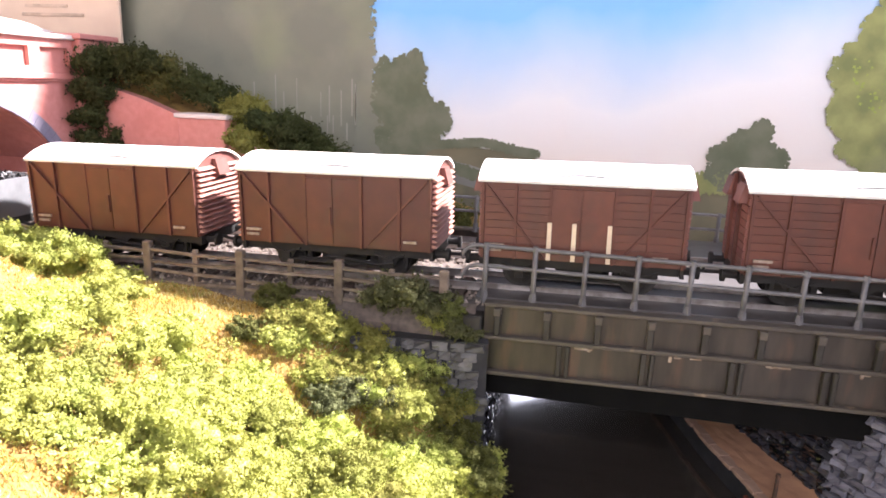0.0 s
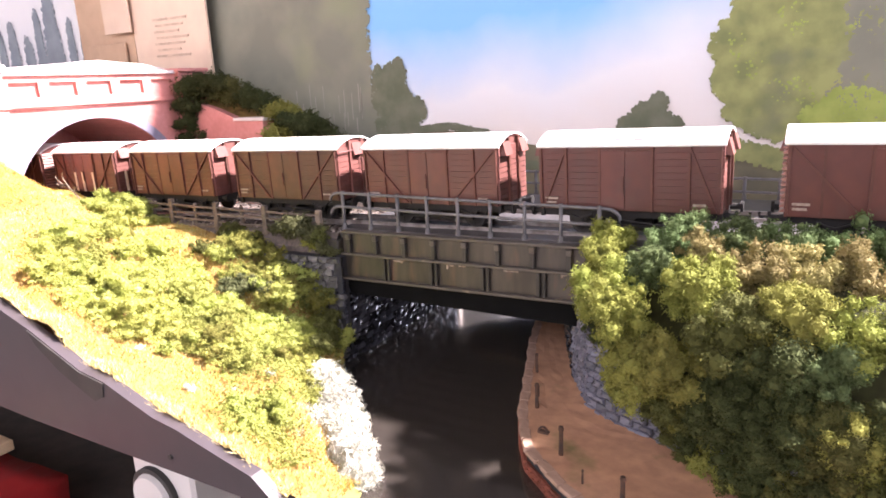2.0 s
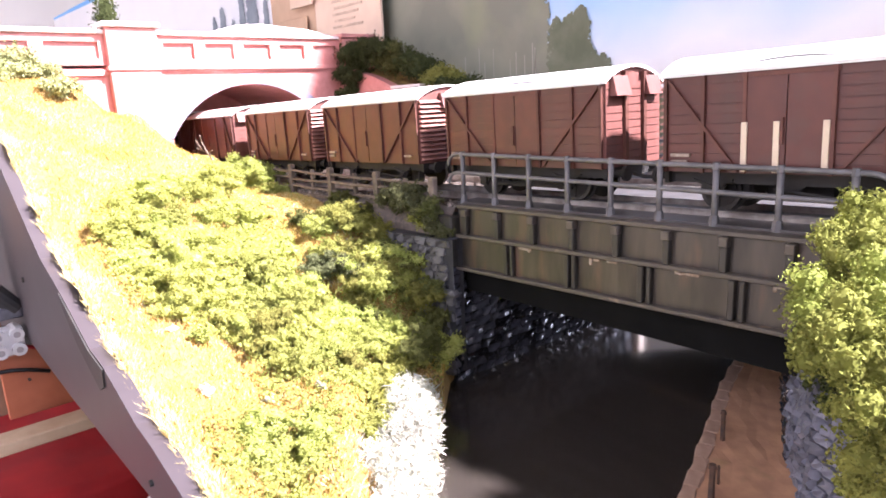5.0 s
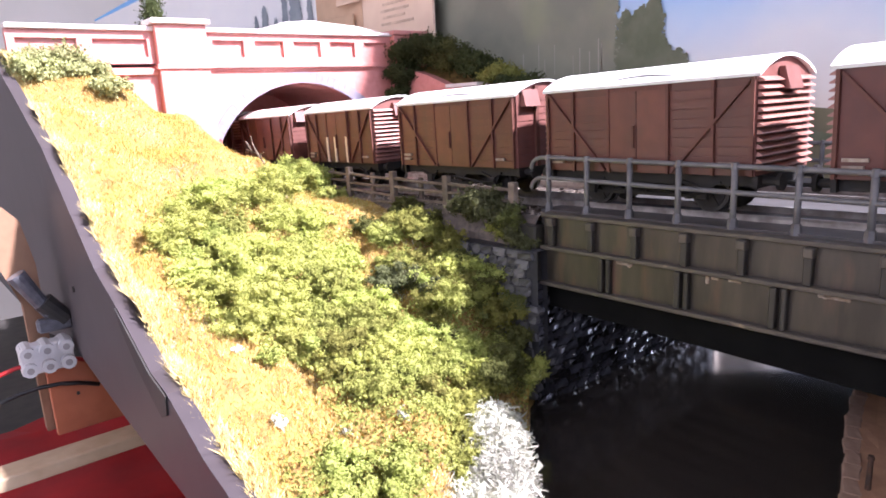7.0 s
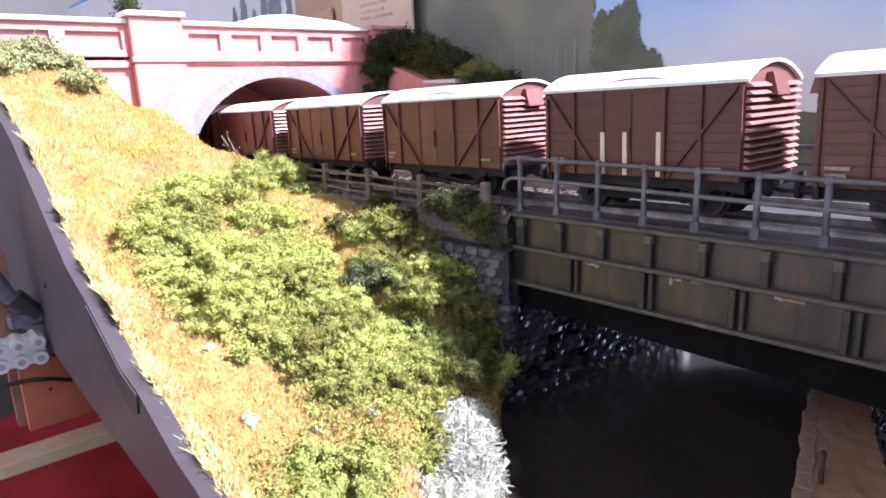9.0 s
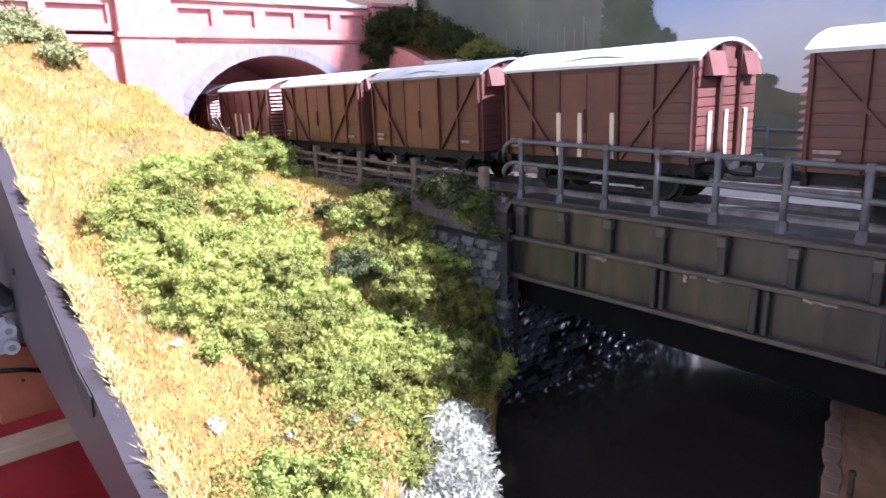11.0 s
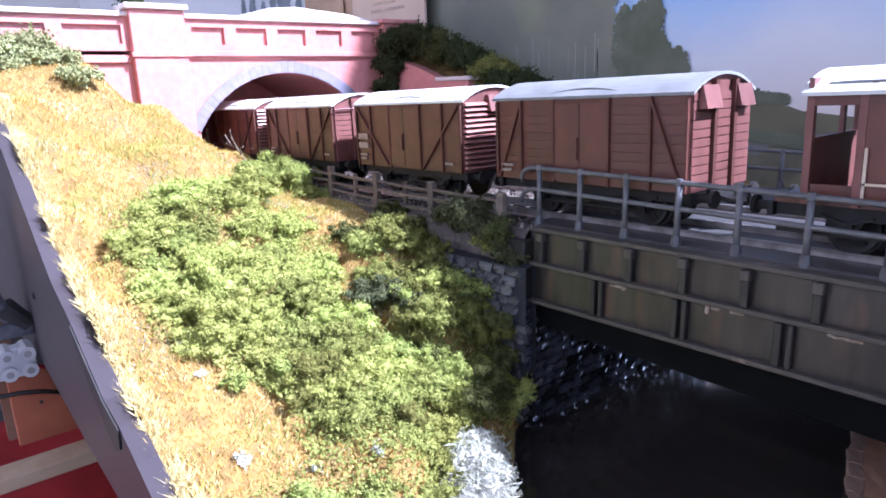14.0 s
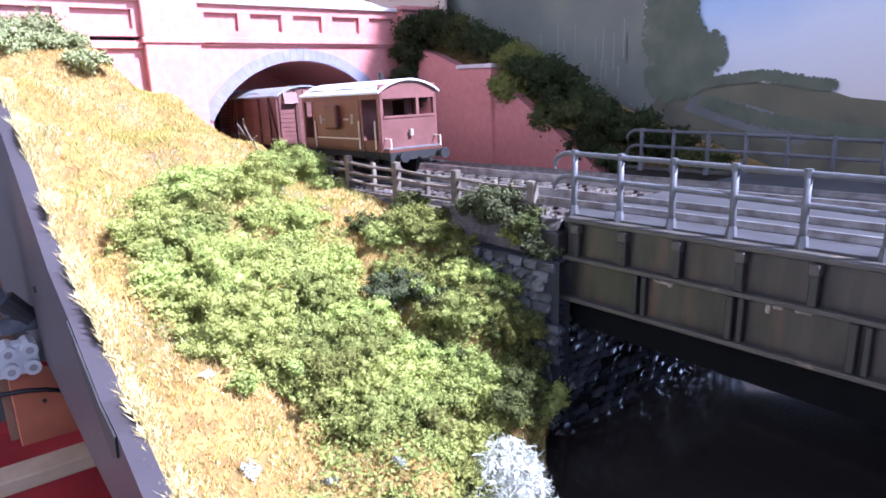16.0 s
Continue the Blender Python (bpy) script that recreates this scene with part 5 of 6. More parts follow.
def loose_things():
    batten = empty("pine_batten", "pale pine batten sticking out below the board", "batten")
    part("strip", boxes((-188, -174, 20, 104, -26, -20), bevel=0.5), PINE, batten)
    block = empty("wood_block", "orange stained wooden panel on the batten", "wood panel")
    part("panel", boxes((-204, -200, 72, 104, -20, 14), bevel=0.4), ORANGE_WOOD, block)
    part("screw", cyl(bmesh.new(), (-200, 83, -2), (-199.2, 83, -2), 0.8, 8), DARK_JUNK, block)
    tall = empty("wood_upright", "pale bare wooden upright behind the fascia", "wood upright")
    part("post", prism([(54, 92), (66, 90), (74, 80), (77, 60), (77, -20), (69, -20), (69, 42), (60, 70)], "x", -216, -209), PALE_WOOD, tall)
    t = empty("terminal_block", "white translucent screw terminal block with wires", "terminal block")
    for k in range(3):
        for j in range(2):
            y, z = 66 + k * 7.5, 16 + j * 7.5
            part("tube", cyl(bmesh.new(), (-206, y, z), (-193, y, z), 3.1, 12), PLASTIC_CLEAR, t)
            part("screw_hole", cyl(bmesh.new(), (-193.4, y, z), (-192.8, y, z), 1.5, 10), SCREW_HOLE, t)
    part("bridge_piece", boxes((-204, -196, 63, 84, 13, 26), bevel=0.6), PLASTIC_CLEAR, t)
    c = empty("metal_clip", "silver and black crocodile clip on the terminal block", "clip")
    part("jaw", boxes((-204, -198, 72, 86, 30, 36), bevel=1.0), SILVER, c)
    part("grip", cyl(bmesh.new(), (-201, 68, 58), (-201, 78, 38), 4.0, 12, 3.0), SILVER, c)
    part("boot", cyl(bmesh.new(), (-201, 76, 44), (-201, 84, 34), 4.6, 12, 4.0), DARK_JUNK, c)
    for nm, m, z in (("red_wire", WIRE_RED, 18), ("black_wire", WIRE_BLACK, 8)):
        w = empty(nm, nm.split("_")[0] + " insulated wire hanging from the terminal block", "wire")
        part("lead", tube([(-198, 92 - 8 * k, z - 0.11 * (k - 3) ** 2 * 6 + (0 if m is WIRE_RED else -2)) for k in range(8)], 1.0, 7), m, w, smooth=True)
    shelf = part("shelf", boxes((-700, 120, -80, 330, -96, -86)), DARK_JUNK, None)
    tagged(shelf, "dark shelf under the layout", kind="structure")
    for nm, m, args, lab in (("red_cloth", RED_CLOTH, (-330, -180, -10, 130, -86, -62), "crumpled red cloth on the shelf below"),):
        bm = boxes(args)
        bmesh.ops.subdivide_edges(bm, edges=list(bm.edges), cuts=9, use_grid_fill=True)
        for vv in bm.verts:
            vv.co += Vector((3 * noise.noise(vv.co * 0.05), 3 * noise.noise(vv.co * 0.05 + Vector((9, 0, 0))), 7 * noise.noise(vv.co * 0.03 + Vector((0, 5, 0)))))
            vv.co.z = max(vv.co.z, -86)
        tagged(part(nm, bm, m, None, lab, smooth=True), category="cloth")
    d = empty("timer_dial", "white plastic dial unit below the board", "dial")
    part("case", boxes((-57, -19, 96, 120, -40, 9), bevel=1.5), WHITE_PLASTIC, d)
    part("bezel", cyl(bmesh.new(), (-42, 96, -8), (-42, 93.5, -8), 13.5, 28), DARK_JUNK, d)
    part("knob", cyl(bmesh.new(), (-42, 94, -8), (-42, 91.5, -8), 11.4, 28, 10.4), WHITE_PLASTIC, d, smooth=False)
    bracket = empty("dial_bracket", "pine bracket holding the dial unit", "bracket")
    part("strip", boxes((-57, -19, 100, 118, -86, -40.2)), PINE, bracket)


# ---- rolling stock ----
VAN_L, HALF = 77.0, 16.6
SOLE, EAVE = 12.3, 40.3


def arc_roof(parent, x0, x1, half, z, rise, material, over=0.7):
    R = ((half + over) ** 2 + rise ** 2) / (2 * rise)
    a0 = math.asin((half + over) / R)
    top = [(R * math.sin(a), z + rise - R + R * math.cos(a)) for a in np.linspace(-a0, a0, 15)]
    low = [(y, zz - 0.9) for y, zz in top]
    part("roof", prism(top + low[::-1], "x", x0, x1), material, parent)


def running_gear(parent, length_, base, solebar=True):
    """Solebars, buffers, springs and brake gear under a vehicle; returns its wheelsets."""
    part("solebar", boxes((0.8, length_ - 0.8, -HALF + 3.0, -HALF + 4.6, SOLE - 3.4, SOLE)), CHASSIS, parent)
    part("solebar", boxes((0.8, length_ - 0.8, HALF - 4.6, HALF - 3.0, SOLE - 3.4, SOLE)), CHASSIS, parent)
    part("floor_frame", boxes((1, length_ - 1, -HALF + 4.7, HALF - 4.7, SOLE - 1.6, SOLE - 0.2)), CHASSIS, parent)
    wheels = []
    for x in (length_ / 2 - base / 2, length_ / 2 + base / 2):
        for s in (-1, 1):
            y = s * (HALF - 3.6)
            o = [(x - 4.2, SOLE - 3), (x - 1.4, 4.6), (x + 1.4, 4.6), (x + 4.2, SOLE - 3)]
            part("axle_guard", prism(o, "y", y - 0.35, y + 0.35), CHASSIS, parent)
            part("axlebox", boxes((x - 1.8, x + 1.8, min(y, y + s * 1.4), max(y, y + s * 1.4), 4.4, 8.0), bevel=0.3), CHASSIS, parent)
            part("spring", prism([(x - 6, 10.2), (x, 8.2), (x + 6, 10.2), (x + 6, 9.5), (x, 7.4), (x - 6, 9.5)], "y", y + s * 0.4, y + s * 1.5), CHASSIS, parent)
        w = new("wheelset")
        w.parent = parent
        w.location = (x * MM, 0, 6.2 * MM)
        for s in (-1, 1):
            bm = bmesh.new()
            cyl(bm, (0, s * 7.0, 0), (0, s * 9.0, 0), 6.2, 20)
            cyl(bm, (0, s * 6.4, 0), (0, s * 7.0, 0), 7.0, 20)
            part("tyre", bm, WHEEL, w)
            bm = bmesh.new()
            cyl(bm, (0, s * 9.0, 0), (0, s * 9.3, 0), 5.0, 16)
            box(bm, -0.6, 0.6, min(s * 9.0, s * 9.6), max(s * 9.0, s * 9.6), -5, 5)
            box(bm, -5, 5, min(s * 9.0, s * 9.6), max(s * 9.0, s * 9.6), -0.6, 0.6)
            part("wheel_centre", bm, CHASSIS, w)
        part("axle", cyl(bmesh.new(), (0, -13, 0), (0, 13, 0), 0.9, 8), CHASSIS, w)
        wheels.append(w)
    for x, d in ((0, -1), (length_, 1)):
        part("headstock", boxes((min(x, x - d * 1.4), max(x, x - d * 1.4), -HALF + 1, HALF - 1, SOLE - 3.6, SOLE - 0.1)), CHASSIS, parent)
        for s in (-1, 1):
            bm = cyl(bmesh.new(), (x, s * 11.4, SOLE - 1.8), (x + d * 4.2, s * 11.4, SOLE - 1.8), 1.3, 10)
            cyl(bm, (x + d * 4.2, s * 11.4, SOLE - 1.8), (x + d * 5.4, s * 11.4, SOLE - 1.8), 2.5, 14)
            part("buffer", bm, CHASSIS, parent)
        part("coupling", tube([(x, 0, SOLE - 3), (x + d * 4, 0, SOLE - 4), (x + d * 9, 0, SOLE - 4), (x + d * 9, 0, SOLE - 2)], 0.7, 6), CHASSIS, parent)
    part("brake_lever", tube([(length_ * 0.45, -HALF + 2.2, SOLE - 4.5), (length_ * 0.72, -HALF + 1.8, SOLE - 6.5), (length_ * 0.8, -HALF + 1.6, SOLE - 5.5)], 0.45, 6), CHASSIS, parent)
    for s in (-1, 1):
        y = s * (HALF - 3.9)
        part("tie_bar", boxes((length_ / 2 - base / 2, length_ / 2 + base / 2, y - 0.3, y + 0.3, 4.6, 5.4)), CHASSIS, parent)
        part("v_hanger", prism([(length_ / 2 - 4.5, SOLE - 3), (length_ / 2 - 0.5, 5.5), (length_ / 2 + 0.5, 5.5), (length_ / 2 + 4.5, SOLE - 3)], "y", y - 0.4, y + 0.4), CHASSIS, parent)
        for x, d in ((length_ / 2 - base / 2, 1), (length_ / 2 + base / 2, -1)):
            part("brake_block", boxes((*sorted((x + d * 6.5, x + d * 9)), *sorted((s * 6.6, s * 9.2)), 3.5, SOLE - 3.2), bevel=0.4), CHASSIS, parent)
            part("brake_rod", tube([(x + d * 8, s * 9.6, 4.6), (length_ / 2, s * 9.6, 6.4)], 0.5, 5), CHASSIS, parent)
    part("vacuum_cylinder", cyl(bmesh.new(), (length_ * 0.6, 2, 3.6), (length_ * 0.6, 2, SOLE - 1.7), 4.4, 14), CHASSIS, parent)
    part("brake_gear", boxes((length_ * 0.38, length_ * 0.62, -6, 6, 4.5, 8.5), (length_ * 0.28, length_ * 0.72, -HALF + 4.8, -HALF + 5.6, 5.0, 6.0)), CHASSIS, parent)
    return wheels


def planked(x0, x1, y, z0, z1, n, s):
    """Boarding with grooves between the planks, its outside at y, looking along s."""
    h = (z1 - z0) / n
    return boxes(*[(x0, x1, min(y, y - s * 1.2), max(y, y - s * 1.2), z0 + k * h + 0.12, z0 + (k + 1) * h - 0.12) for k in range(n)],
                 (x0, x1, min(y - s * 0.35, y - s * 1.2), max(y - s * 0.35, y - s * 1.2), z0, z1))


def covered_van(label, end="corrugated", planks=True, braces="out", roof="white", bars=False, endbars=False, patch=False, pipes=False, paint=BAUXITE, L=VAN_L):
    v = empty("covered_van", label, "goods van", "vans of the train")
    for s in (-1, 1):
        y = s * HALF
        side = part("side", boxes((0.6, L - 0.6, *sorted((y - s * (0.35 if planks else 0)  , y - s * 1.2)), SOLE, EAVE - 0.4)), paint, v)
        if planks:
            h = (EAVE - 0.4 - SOLE) / 10
            first = None
            for k in range(10):
                if first is None:
                    first = plank = part("plank", boxes((0.6, L - 0.6, *sorted((y, y - s * 0.5)), SOLE + 0.12, SOLE + h - 0.12)), paint, side)
                else:
                    plank = share(first, "plank", side, at(0, 0, k * h))
        dy = sorted((y, y + s * 0.55))
        part("door", boxes((L / 2 - 10.5, L / 2 - 0.15, *sorted((y + s * 0.6, y - s * 0.6)), SOLE + 1.0, EAVE - 2.2)), paint, v)
        part("door", boxes((L / 2 + 0.15, L / 2 + 10.5, *sorted((y + s * 0.6, y - s * 0.6)), SOLE + 1.0, EAVE - 2.2)), paint, v)
        part("door_rail", boxes((L / 2 - 12, L / 2 + 12, *dy, EAVE - 2.1, EAVE - 1.0)), FRAME_DARK, v)
        for x in (0.6, 12.2, L / 2 - 11.4, L / 2 + 10.6, L - 13.2, L - 1.6):
            d2 = sorted((y + s * 0.05, y + s * 0.95))
            part("stanchion", boxes((x, x + 1.0, *d2, SOLE, EAVE - 0.8)), FRAME_DARK, v)
        for xa, xb in ((2.0, L / 2 - 12.5), (L - 2.0, L / 2 + 12.5)):
            if braces == "out":
                za, zb = EAVE - 1.5, SOLE + 0.5
            else:
                xa, xb = (12.5, 2.0) if xa < L / 2 else (L - 12.5, L - 2.0)
                za, zb = EAVE - 1.5, SOLE + 0.5
            bm = bmesh.new()
            a, b = Vector((xa, y + s * 0.45, za)), Vector((xb, y + s * 0.45, zb))
            d = b - a
            box(bm, -0.55, 0.55, -0.4, 0.4, 0, d.length, Matrix.Translation(a) @ d.to_track_quat("Z", "Y").to_matrix().to_4x4())
            part("brace", bm, FRAME_DARK, v)
        part("door_latch", boxes((L / 2 - 1.4, L / 2 - 0.6, *sorted((y + s * 0.6, y + s * 1.3)), SOLE + 8, SOLE + 15)), FRAME_DARK, v)
        if s < 0:
            for x0, x1, z in ((3, 9, SOLE + 4.5), (3, 8, SOLE + 2.6), (L - 11, L - 6, SOLE + 3.0)):
                part("lettering", boxes((x0, x1, y - 1.0, y - 0.1, z, z + 0.9)), LETTER, v)
            if bars:
                for x in (L / 2 - 11.5, L / 2 - 3.0, L / 2 + 9):
                    part("paint_stripe", boxes((x, x + 1.5, y - 1.25, y - 0.3, SOLE + 0.5, SOLE + 14)), CREAM, v, "cream painted stripe")
            if patch:
                for z in (SOLE + 8, SOLE + 12):
                    part("lettering_patch", boxes((2.4, 10.5, y - 1.05, y - 0.1, z, z + 2.6)), LETTER, v)
    for x, d in ((0, -1), (L, 1)):
        xa, xb = sorted((x - d * 0.4, x - d * 1.6))
        rise = 5.2
        R = (HALF ** 2 + rise ** 2) / (2 * rise)
        a0 = math.asin(HALF / R)
        out = [(-HALF + 0.2, SOLE)] + [(R * math.sin(a) * 0.985, EAVE - 0.6 + rise - R + R * math.cos(a)) for a in np.linspace(-a0, a0, 11)] + [(HALF - 0.2, SOLE)]
        part("end_panel", prism(out, "x", xa, xb), BAUXITE_SUNLIT, v)
        if end == "corrugated":
            n = 13
            for k in range(n):
                z = SOLE + 1.4 + k * (EAVE - SOLE - 1.5) / n
                rib = [(x - d * 0.4, z), (x + d * 1.5, z + 0.1), (x + d * 1.3, z + 0.5), (x - d * 0.2, z + 1.35)]
                part("rib", prism([(p, q) for p, q in rib], "y", -HALF + 0.6, HALF - 0.6), RIB_SUNLIT, v)
        else:
            n = 11
            h = (EAVE - SOLE) / n
            xs = sorted((x - d * 0.4, x + d * 0.25))
            part("end_planks", boxes(*[(*xs, -HALF + 0.6, HALF - 0.6, SOLE + k * h + 0.15, SOLE + (k + 1) * h - 0.15) for k in range(n)]), BAUXITE_SUNLIT, v)
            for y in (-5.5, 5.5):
                part("end_post", boxes((*sorted((x, x + d * 1.3)), y - 0.9, y + 0.9, SOLE, EAVE + 3.2)), FRAME_DARK if not pipes else BAUXITE_SUNLIT, v)
        hoods = (0,) if (end == "corrugated" or pipes) else (-9.5, 9.5)
        for y in hoods:
            bm = bmesh.new()
            w = 4.2
            box(bm, x - d * 0.2, x + d * 1.4, y - w, y + w, EAVE - 4.6, EAVE + 1.8)
            for q in bm.verts:
                if (q.co.x - x) * d > 0.5 and q.co.z < EAVE:
                    q.co.x += d * 1.7
            bmesh.ops.recalc_face_normals(bm, faces=bm.faces)
            part("ventilator_hood", bm, BAUXITE_SUNLIT, v)
        if pipes:
            part("vacuum_pipe", tube([(x + d * 1.6, -HALF, EAVE - 2.2), (x + d * 1.8, 0, EAVE - 1.8), (x + d * 1.6, HALF, EAVE - 2.2)], 0.38, 6), BAUXITE_SUNLIT, v)
            part("vacuum_pipe", tube([(x + d * 1.6, 3, EAVE - 2), (x + d * 1.9, 3, SOLE + 2)], 0.38, 6), FRAME_DARK, v)
            part("end_rail", tube([(x + d * 1.4, -HALF + 1, SOLE + 1.5), (x + d * 2.4, 0, SOLE + 2.2), (x + d * 1.4, HALF, SOLE + 2.6)], 0.4, 6), BAUXITE_SUNLIT, v)
        if endbars:
            for y in (-10, -1, 10):
                part("paint_stripe", boxes((*sorted((x + d * 0.3, x + d * 0.75)), y - 0.9, y + 0.9, SOLE + 0.5, SOLE + 14)), CREAM, v, "cream painted stripe")
    rm = ROOF_WHITE if roof == "white" else ROOF_GREY
    arc_roof(v, -0.9, L + 0.9, HALF, EAVE + 0.2, 5.3, rm)
    part("roof_strip", tube([(L / 2 - 14 + 2 * k, -HALF * (0.93 - 0.10 * math.sin(math.pi * k / 14)), EAVE + 1.0 + 1.4 * math.sin(math.pi * k / 14)) for k in range(15)], 0.35, 5), ROOF_GREY, v)
    wheels = running_gear(v, L, 42)
    return v, wheels


def open_wagon():
    v = empty("open_wagon", "grey steel open wagon loaded with coal", "goods wagon")
    L = 70
    for s in (-1, 1):
        part("side", planked(0.5, L - 0.5, s * HALF, SOLE, SOLE + 17, 5, s), WAGON_GREY, v)
        for x in (12, 26, 44, 58):
            part("stanchion", boxes((x - 0.7, x + 0.7, *sorted((s * HALF, s * (HALF + 0.9))), SOLE - 1, SOLE + 17)), WAGON_GREY, v)
    for x in (0, L - 1.2):
        part("end_panel", boxes((x, x + 1.2, -HALF + 0.1, HALF - 0.1, SOLE, SOLE + 17)), WAGON_GREY, v)
    part("floor", boxes((1.3, L - 1.3, -HALF + 1.3, HALF - 1.3, SOLE, SOLE + 1)), WAGON_GREY, v)
    c = np.stack([rng.uniform(3, L - 3, 1500), rng.uniform(-14, 14, 1500), SOLE + 14.5 + rng.uniform(0, 1.5, 1500)], 1)
    c[:, 2] += 2.5 * np.cos(c[:, 1] / 14 * 1.5)
    vv, ff = flakes(c, 2.6)
    load = raw("coal_load", vv, ff, COAL, v)
    part("coal_bed", boxes((1.4, L - 1.4, -HALF + 1.4, HALF - 1.4, SOLE + 8, SOLE + 15)), COAL, v)
    return v, running_gear(v, L, 36)


def brake_van():
    v = empty("brake_van", "bauxite brown brake van with open verandas and white roof", "brake van")
    L, z0, z1 = 90.0, SOLE + 1.2, EAVE - 1.2
    c0, c1 = 21.0, 66.0       # cabin
    r0, r1 = 8.0, 84.0        # body ends
    for s in (-1, 1):
        y = s * (HALF - 0.6)
        part("cabin_side", boxes((c0, c1, *sorted((y, y - s * 1.2)), z0, z1)), BAUXITE, v)
        part("lower_panel", boxes((r0 + 2, r1 - 2, *sorted((y - s * 0.1, y - s * 1.0)), z0, z0 + 4.0)), BAUXITE, v)
        for x in (r0, r0 + 11.4, c1 + 1.0, r1 - 2.2):
            part("veranda_post", boxes((x, x + 1.7, *sorted((y + s * 0.2, y - s * 1.5)), z0 - 1, z1)), BAUXITE_SUNLIT, v)
        part("cant_rail", boxes((r0, r1, *sorted((y + s * 0.15, y - s * 1.3)), z1 - 3.0, z1)), BAUXITE, v)
        part("ducket", boxes((c0 + 15, c0 + 27, *sorted((y, y + s * 2.8)), z0 + 9, z1 - 5), bevel=0.8), BAUXITE, v)
        d = sorted((y + s * 0.3, y + s * 0.8))
        part("handrail", boxes((c0 + 0.5, c1, *d, z0 + 4.4, z0 + 5.0)), CREAM, v, "cream painted handrail")
        for x in (c0 + 0.4, c1 - 0.6, c1 + 13.4):
            part("handrail", boxes((x, x + 0.7, *d, z0, z0 + 13)), CREAM, v, "cream painted handrail")
        for x in (c0 + 6, c0 + 37):
            part("label_patch", boxes((x, x + 2.6, *sorted((y, y + s * 0.35)), z1 - 14, z1 - 9.5)), LETTER, v)
        for x in (c0 + 9.5, c0 + 30):
            part("lettering", boxes((x, x + 5.5, *sorted((y, y + s * 0.35)), z1 - 12.3, z1 - 11.4)), LETTER, v)
        part("footboard", boxes((3, L - 3, *sorted((s * HALF, s * (HALF - 4))), 5.2, 6.2)), CHASSIS, v)
    for x in (c0, c1 - 1.2):
        part("cabin_end", boxes((x, x + 1.2, -HALF + 1.9, 3, z0, z1 + 2), (x, x + 1.2, 10, HALF - 1.9, z0, z1 + 2), (x, x + 1.2, 3, 10, z1 - 4, z1 + 2)), BAUXITE_SUNLIT, v)
    for x, d in ((r0, -1), (r1, 1)):
        xa, xb = sorted((x, x - d * 1.2))
        part("end_screen", boxes((xa, xb, -HALF + 2.2, HALF - 2.2, z0, z0 + 14.0)), BAUXITE_SUNLIT, v)
        part("end_header", boxes((xa, xb, -HALF + 0.8, HALF - 0.8, z1 - 3, z1 + 3.5)), BAUXITE_SUNLIT, v)
        part("sill_rail", boxes((xa - 0.4, xb + 0.4, -HALF + 2.2, HALF - 2.2, z0 + 14.0, z0 + 15.0)), BAUXITE_SUNLIT, v)
        for y in (-HALF + 0.8, 4.2, HALF - 2.4):
            part("end_post", boxes((xa, xb, y, y + 1.5, z0 + (15 if abs(y) < 8 else 0), z1 - 3)), BAUXITE_SUNLIT, v)
        part("lamp_iron", boxes((*sorted((x + d * 0.1, x + d * 1.6)), -0.8, 0.8, z0 + 5.5, z0 + 8.5)), LETTER, v)
    part("platform", boxes((1.5, L - 1.5, -HALF + 1.5, HALF - 1.5, SOLE, SOLE + 1.2)), BAUXITE, v)
    part("platform_top", boxes((1.6, r0 + 0.2, -HALF + 1.6, HALF - 1.6, SOLE + 1.2, SOLE + 1.8), (r1 - 0.2, L - 1.6, -HALF + 1.6, HALF - 1.6, SOLE + 1.2, SOLE + 1.8)), RAILING, v)
    arc_roof(v, r0 - 1.2, r1 + 1.2, HALF - 0.4, EAVE - 1.0, 5.6, ROOF_WHITE, over=1.0)
    part("chimney", cyl(bmesh.new(), (59, 2, EAVE + 4), (59, 2, EAVE + 8.2), 1.1, 10), CHASSIS, v)
    part("roof_strip", tube([(12 + 5 * k, -HALF * 0.86, EAVE + 0.9 + 0.2 * math.sin(k)) for k in range(14)], 0.3, 5), ROOF_GREY, v)
    for s in (-1, 1):
        part("safety_rail", tube([(L - 1.5, s * 14, SOLE + 1.5), (L - 1.5, s * 14, SOLE + 6), (r1, s * 14, SOLE + 6)], 0.4, 6), CREAM, v)
    return v, running_gear(v, L, 54)


# places of the vehicles' left ends along the train at the start, from the head
TRAIN = [(-316, "open"), (-222.9, "corr_ply"), (-127.9, "corr_ply"), (-33.7, "bars_plank"), (55.1, "plank"), (151.8, "pipes"), (246.6, "plank"), (343.9, "vee"), (442.2, "corr_ply"),
         (534.5, "corr_ply"), (629.5, "plank"), (727.5, "bars_corr"), (821.8, "plank"), (914.9, "corr"), (1010.8, "corr_ply"), (1106.4, "corr"), (1205.5, "bars_corr"), (1294.4, "plank"),
         (1381.5, "grey"), (1464.2, "bars_plank"), (1562.8, "corr"), (1656.0, "pipes"), (1754.0, "corr_patch"), (1849.5, "grey_vee"), (1948.0, "brake")]
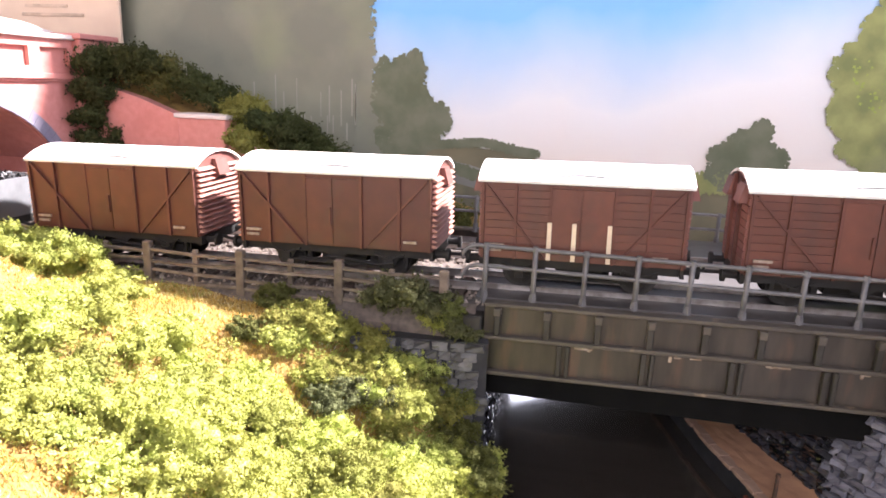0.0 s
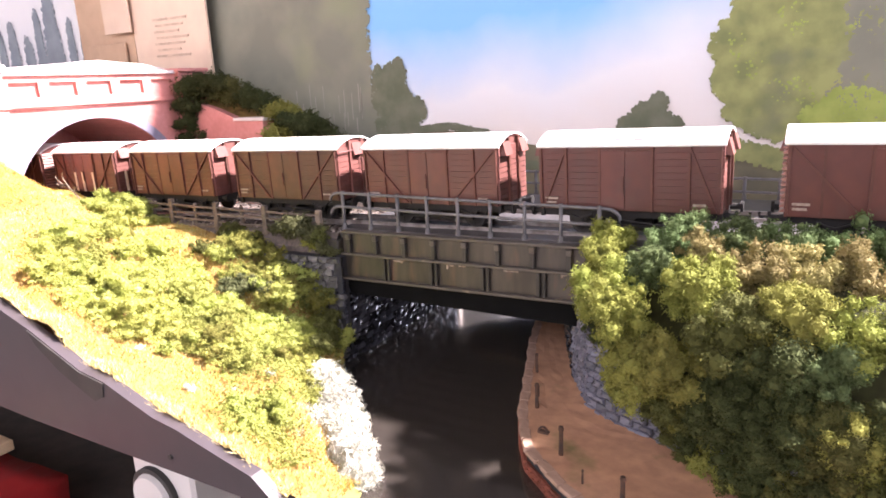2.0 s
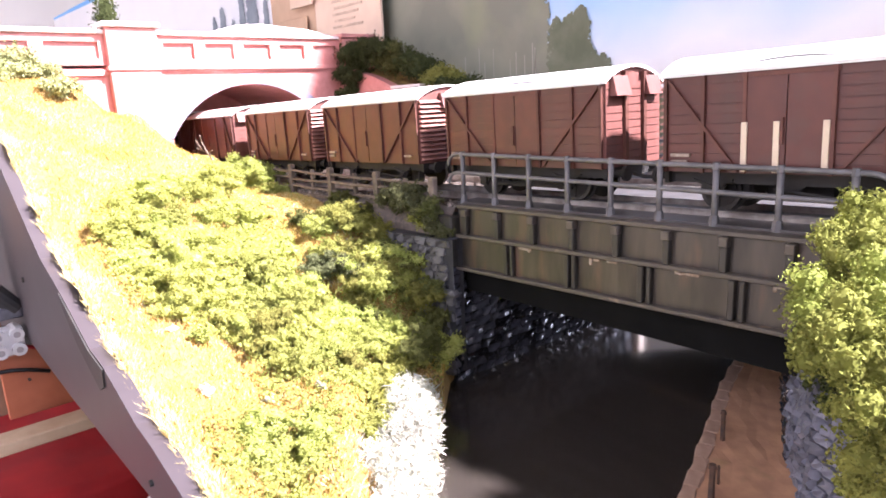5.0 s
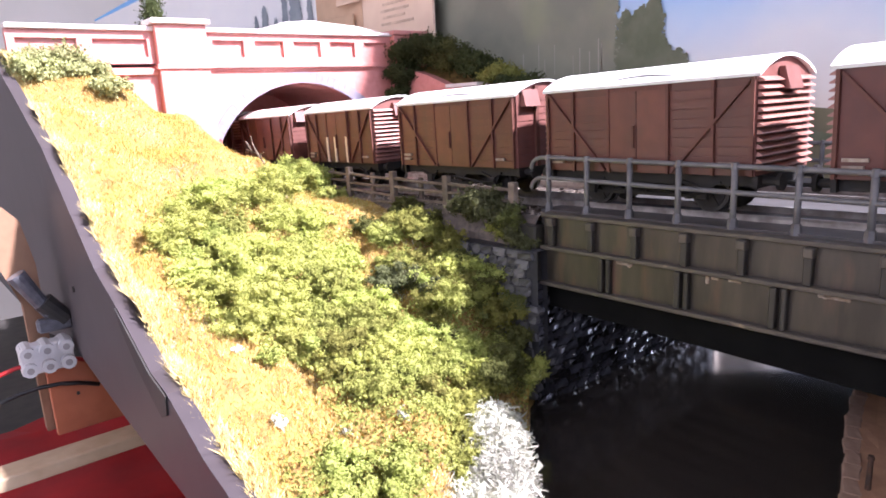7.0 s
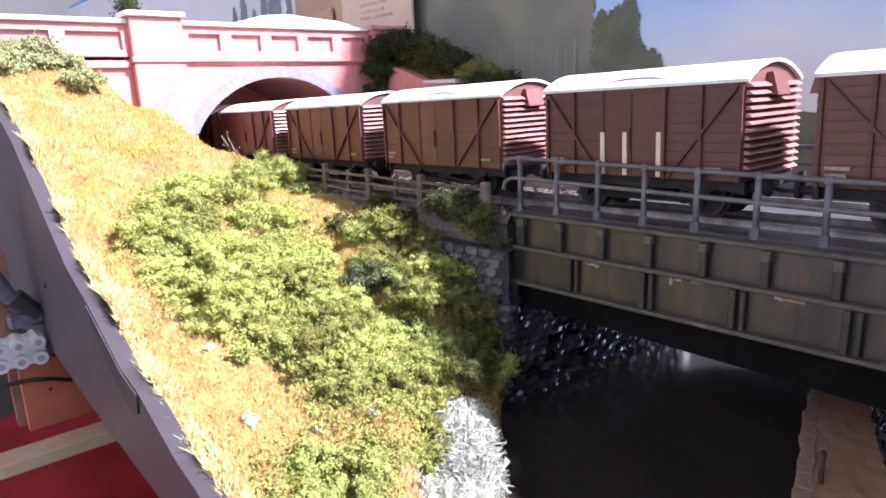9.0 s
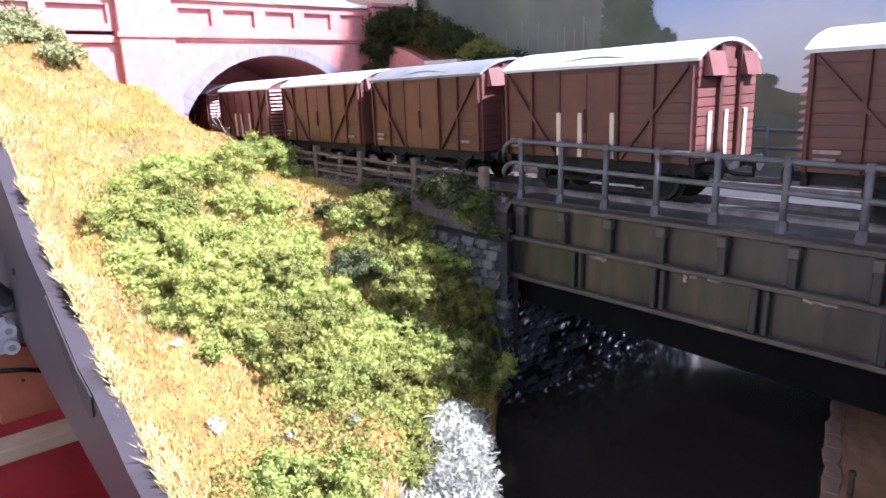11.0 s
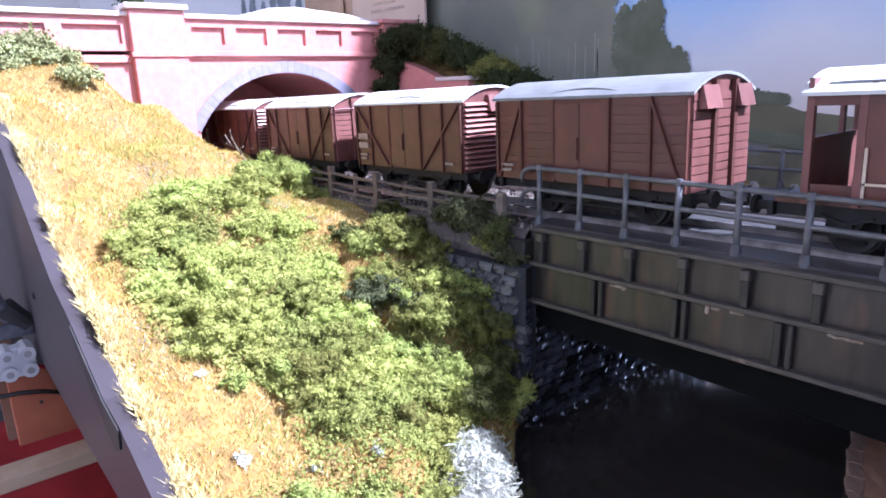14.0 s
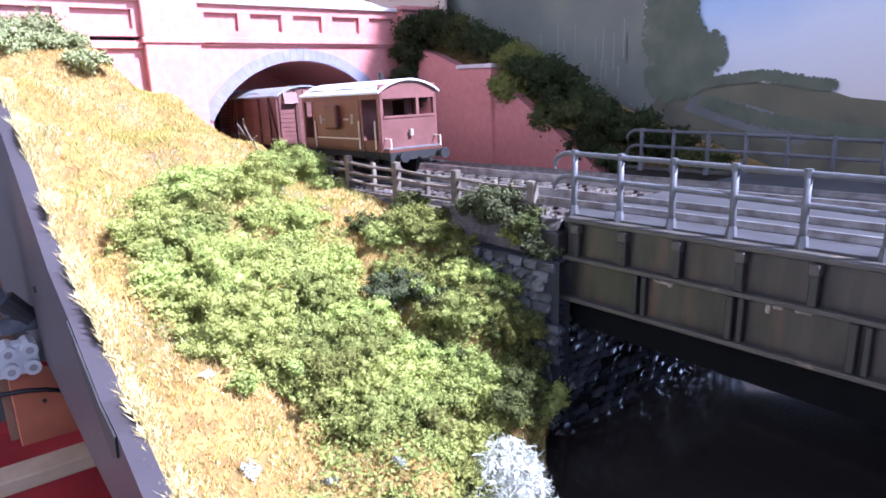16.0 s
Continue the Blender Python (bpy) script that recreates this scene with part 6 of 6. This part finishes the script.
KINDS = {
    "corr_ply": dict(label="bauxite brown van with corrugated steel ends and white roof", planks=False, paint=BAUXITE_RED),
    "corr": dict(label="bauxite brown planked van with corrugated ends and white roof"),
    "corr_patch": dict(label="brown van with corrugated ends and pale lettering panels", planks=False, patch=True, paint=BAUXITE_BROWN),
    "plank": dict(label="bauxite brown planked van with hooded vents and white roof", end="plank"),
    "vee": dict(label="brown planked van with inward leaning braces and white roof", end="plank", braces="in", paint=BAUXITE_RED),
    "pipes": dict(label="brown planked van with flat ends and pipework", end="plank", pipes=True, paint=BAUXITE_BROWN),
    "bars_plank": dict(label="brown planked van with three cream stripes on side and end", end="plank", bars=True, endbars=True, L=71.0),
    "bars_corr": dict(label="brown van with corrugated ends and three cream stripes", bars=True, paint=BAUXITE_RED, L=71.0),
    "grey": dict(label="brown planked van with a grey roof", end="plank", roof="grey", L=70.0),
    "grey_vee": dict(label="brown planked van with grey roof and paired braces", end="plank", roof="grey", braces="in"),
}
STOCK = []


def train():
    made = {}
    for x, kind in TRAIN:
        if kind == "open":
            v, wheels = open_wagon()
        elif kind == "brake":
            v, wheels = brake_van()
        elif kind in made:
            v = copy_thing(made[kind], Matrix.Identity(4))
            wheels = [o for o in v.children if o.name.startswith("wheelset")]
        else:
            v, wheels = covered_van(**KINDS[kind])
            made[kind] = v
        STOCK.append((x, kind, v, wheels))


def run(t):
    """How far the train has gone at t seconds, in millimetres."""
    u = t / 16
    steady = -2066.35 * u - 412.64 * u ** 2 + 443.13 * u ** 3 - 142.78 * u ** 4
    # the train jerks a little on its way
    jerk = ((0, 0), (0.5, 4.6), (1, 3.7), (1.5, 4.4), (2, 1.2), (2.5, 3.8), (3, 1.0), (3.5, -0.7), (4, 1.3), (4.5, 2.6), (7, 3.3), (7.5, 2.5), (8, 5.0), (8.5, 0.2), (9, 3.1),
            (11.5, -1.8), (12, -2.0), (12.5, -6.9), (13, 5.9), (13.5, 6.0), (14, 7.7), (14.5, 1.5), (15, 3.0), (15.5, 2.0), (16, 0.5))
    return steady + float(np.interp(t, [q[0] for q in jerk], [q[1] for q in jerk]))


def motions():
    times = [0.5 * k for k in range(33)]
    beats = [k / FPS for k in range(0, 16 * FPS + 1)]
    for x, kind, v, wheels in STOCK:
        L = 90 if kind == "brake" else VAN_L
        rows = []
        for t in times:
            a = x + run(t)
            za, zb = rail_z(a + L * 0.2), rail_z(a + L * 0.8)
            slope = math.atan2(zb - za, L * 0.6)
            rows.append((t, at(a, TRACK_Y[0], za - math.tan(slope) * L * 0.2, 0, -math.degrees(slope), 0)))
        walk(v, rows)
        for w in wheels:
            here = tuple(w.location)
            walk(w, [(t, Matrix.Translation(here) @ Matrix.Rotation(run(t) / 6.2 % math.tau, 4, "Y")) for t in beats])


room()
bank()
canal()
abutments()
canal_bridge()
trackbed()
for y_, lab in zip(TRACK_Y, ("near railway track crossing the canal bridge", "far railway track crossing the canal bridge")):
    track(y_, lab)
road_bridge()
wing_wall()
beyond_the_arch()
backdrop()
cardboard_box()
board_edge()
fence()
hill()
bank_shrubs()
ground_cover()
grass()
pale_tufts()
small_plants()
bollards()
loose_things()
train()
towpath_edge()
motions()
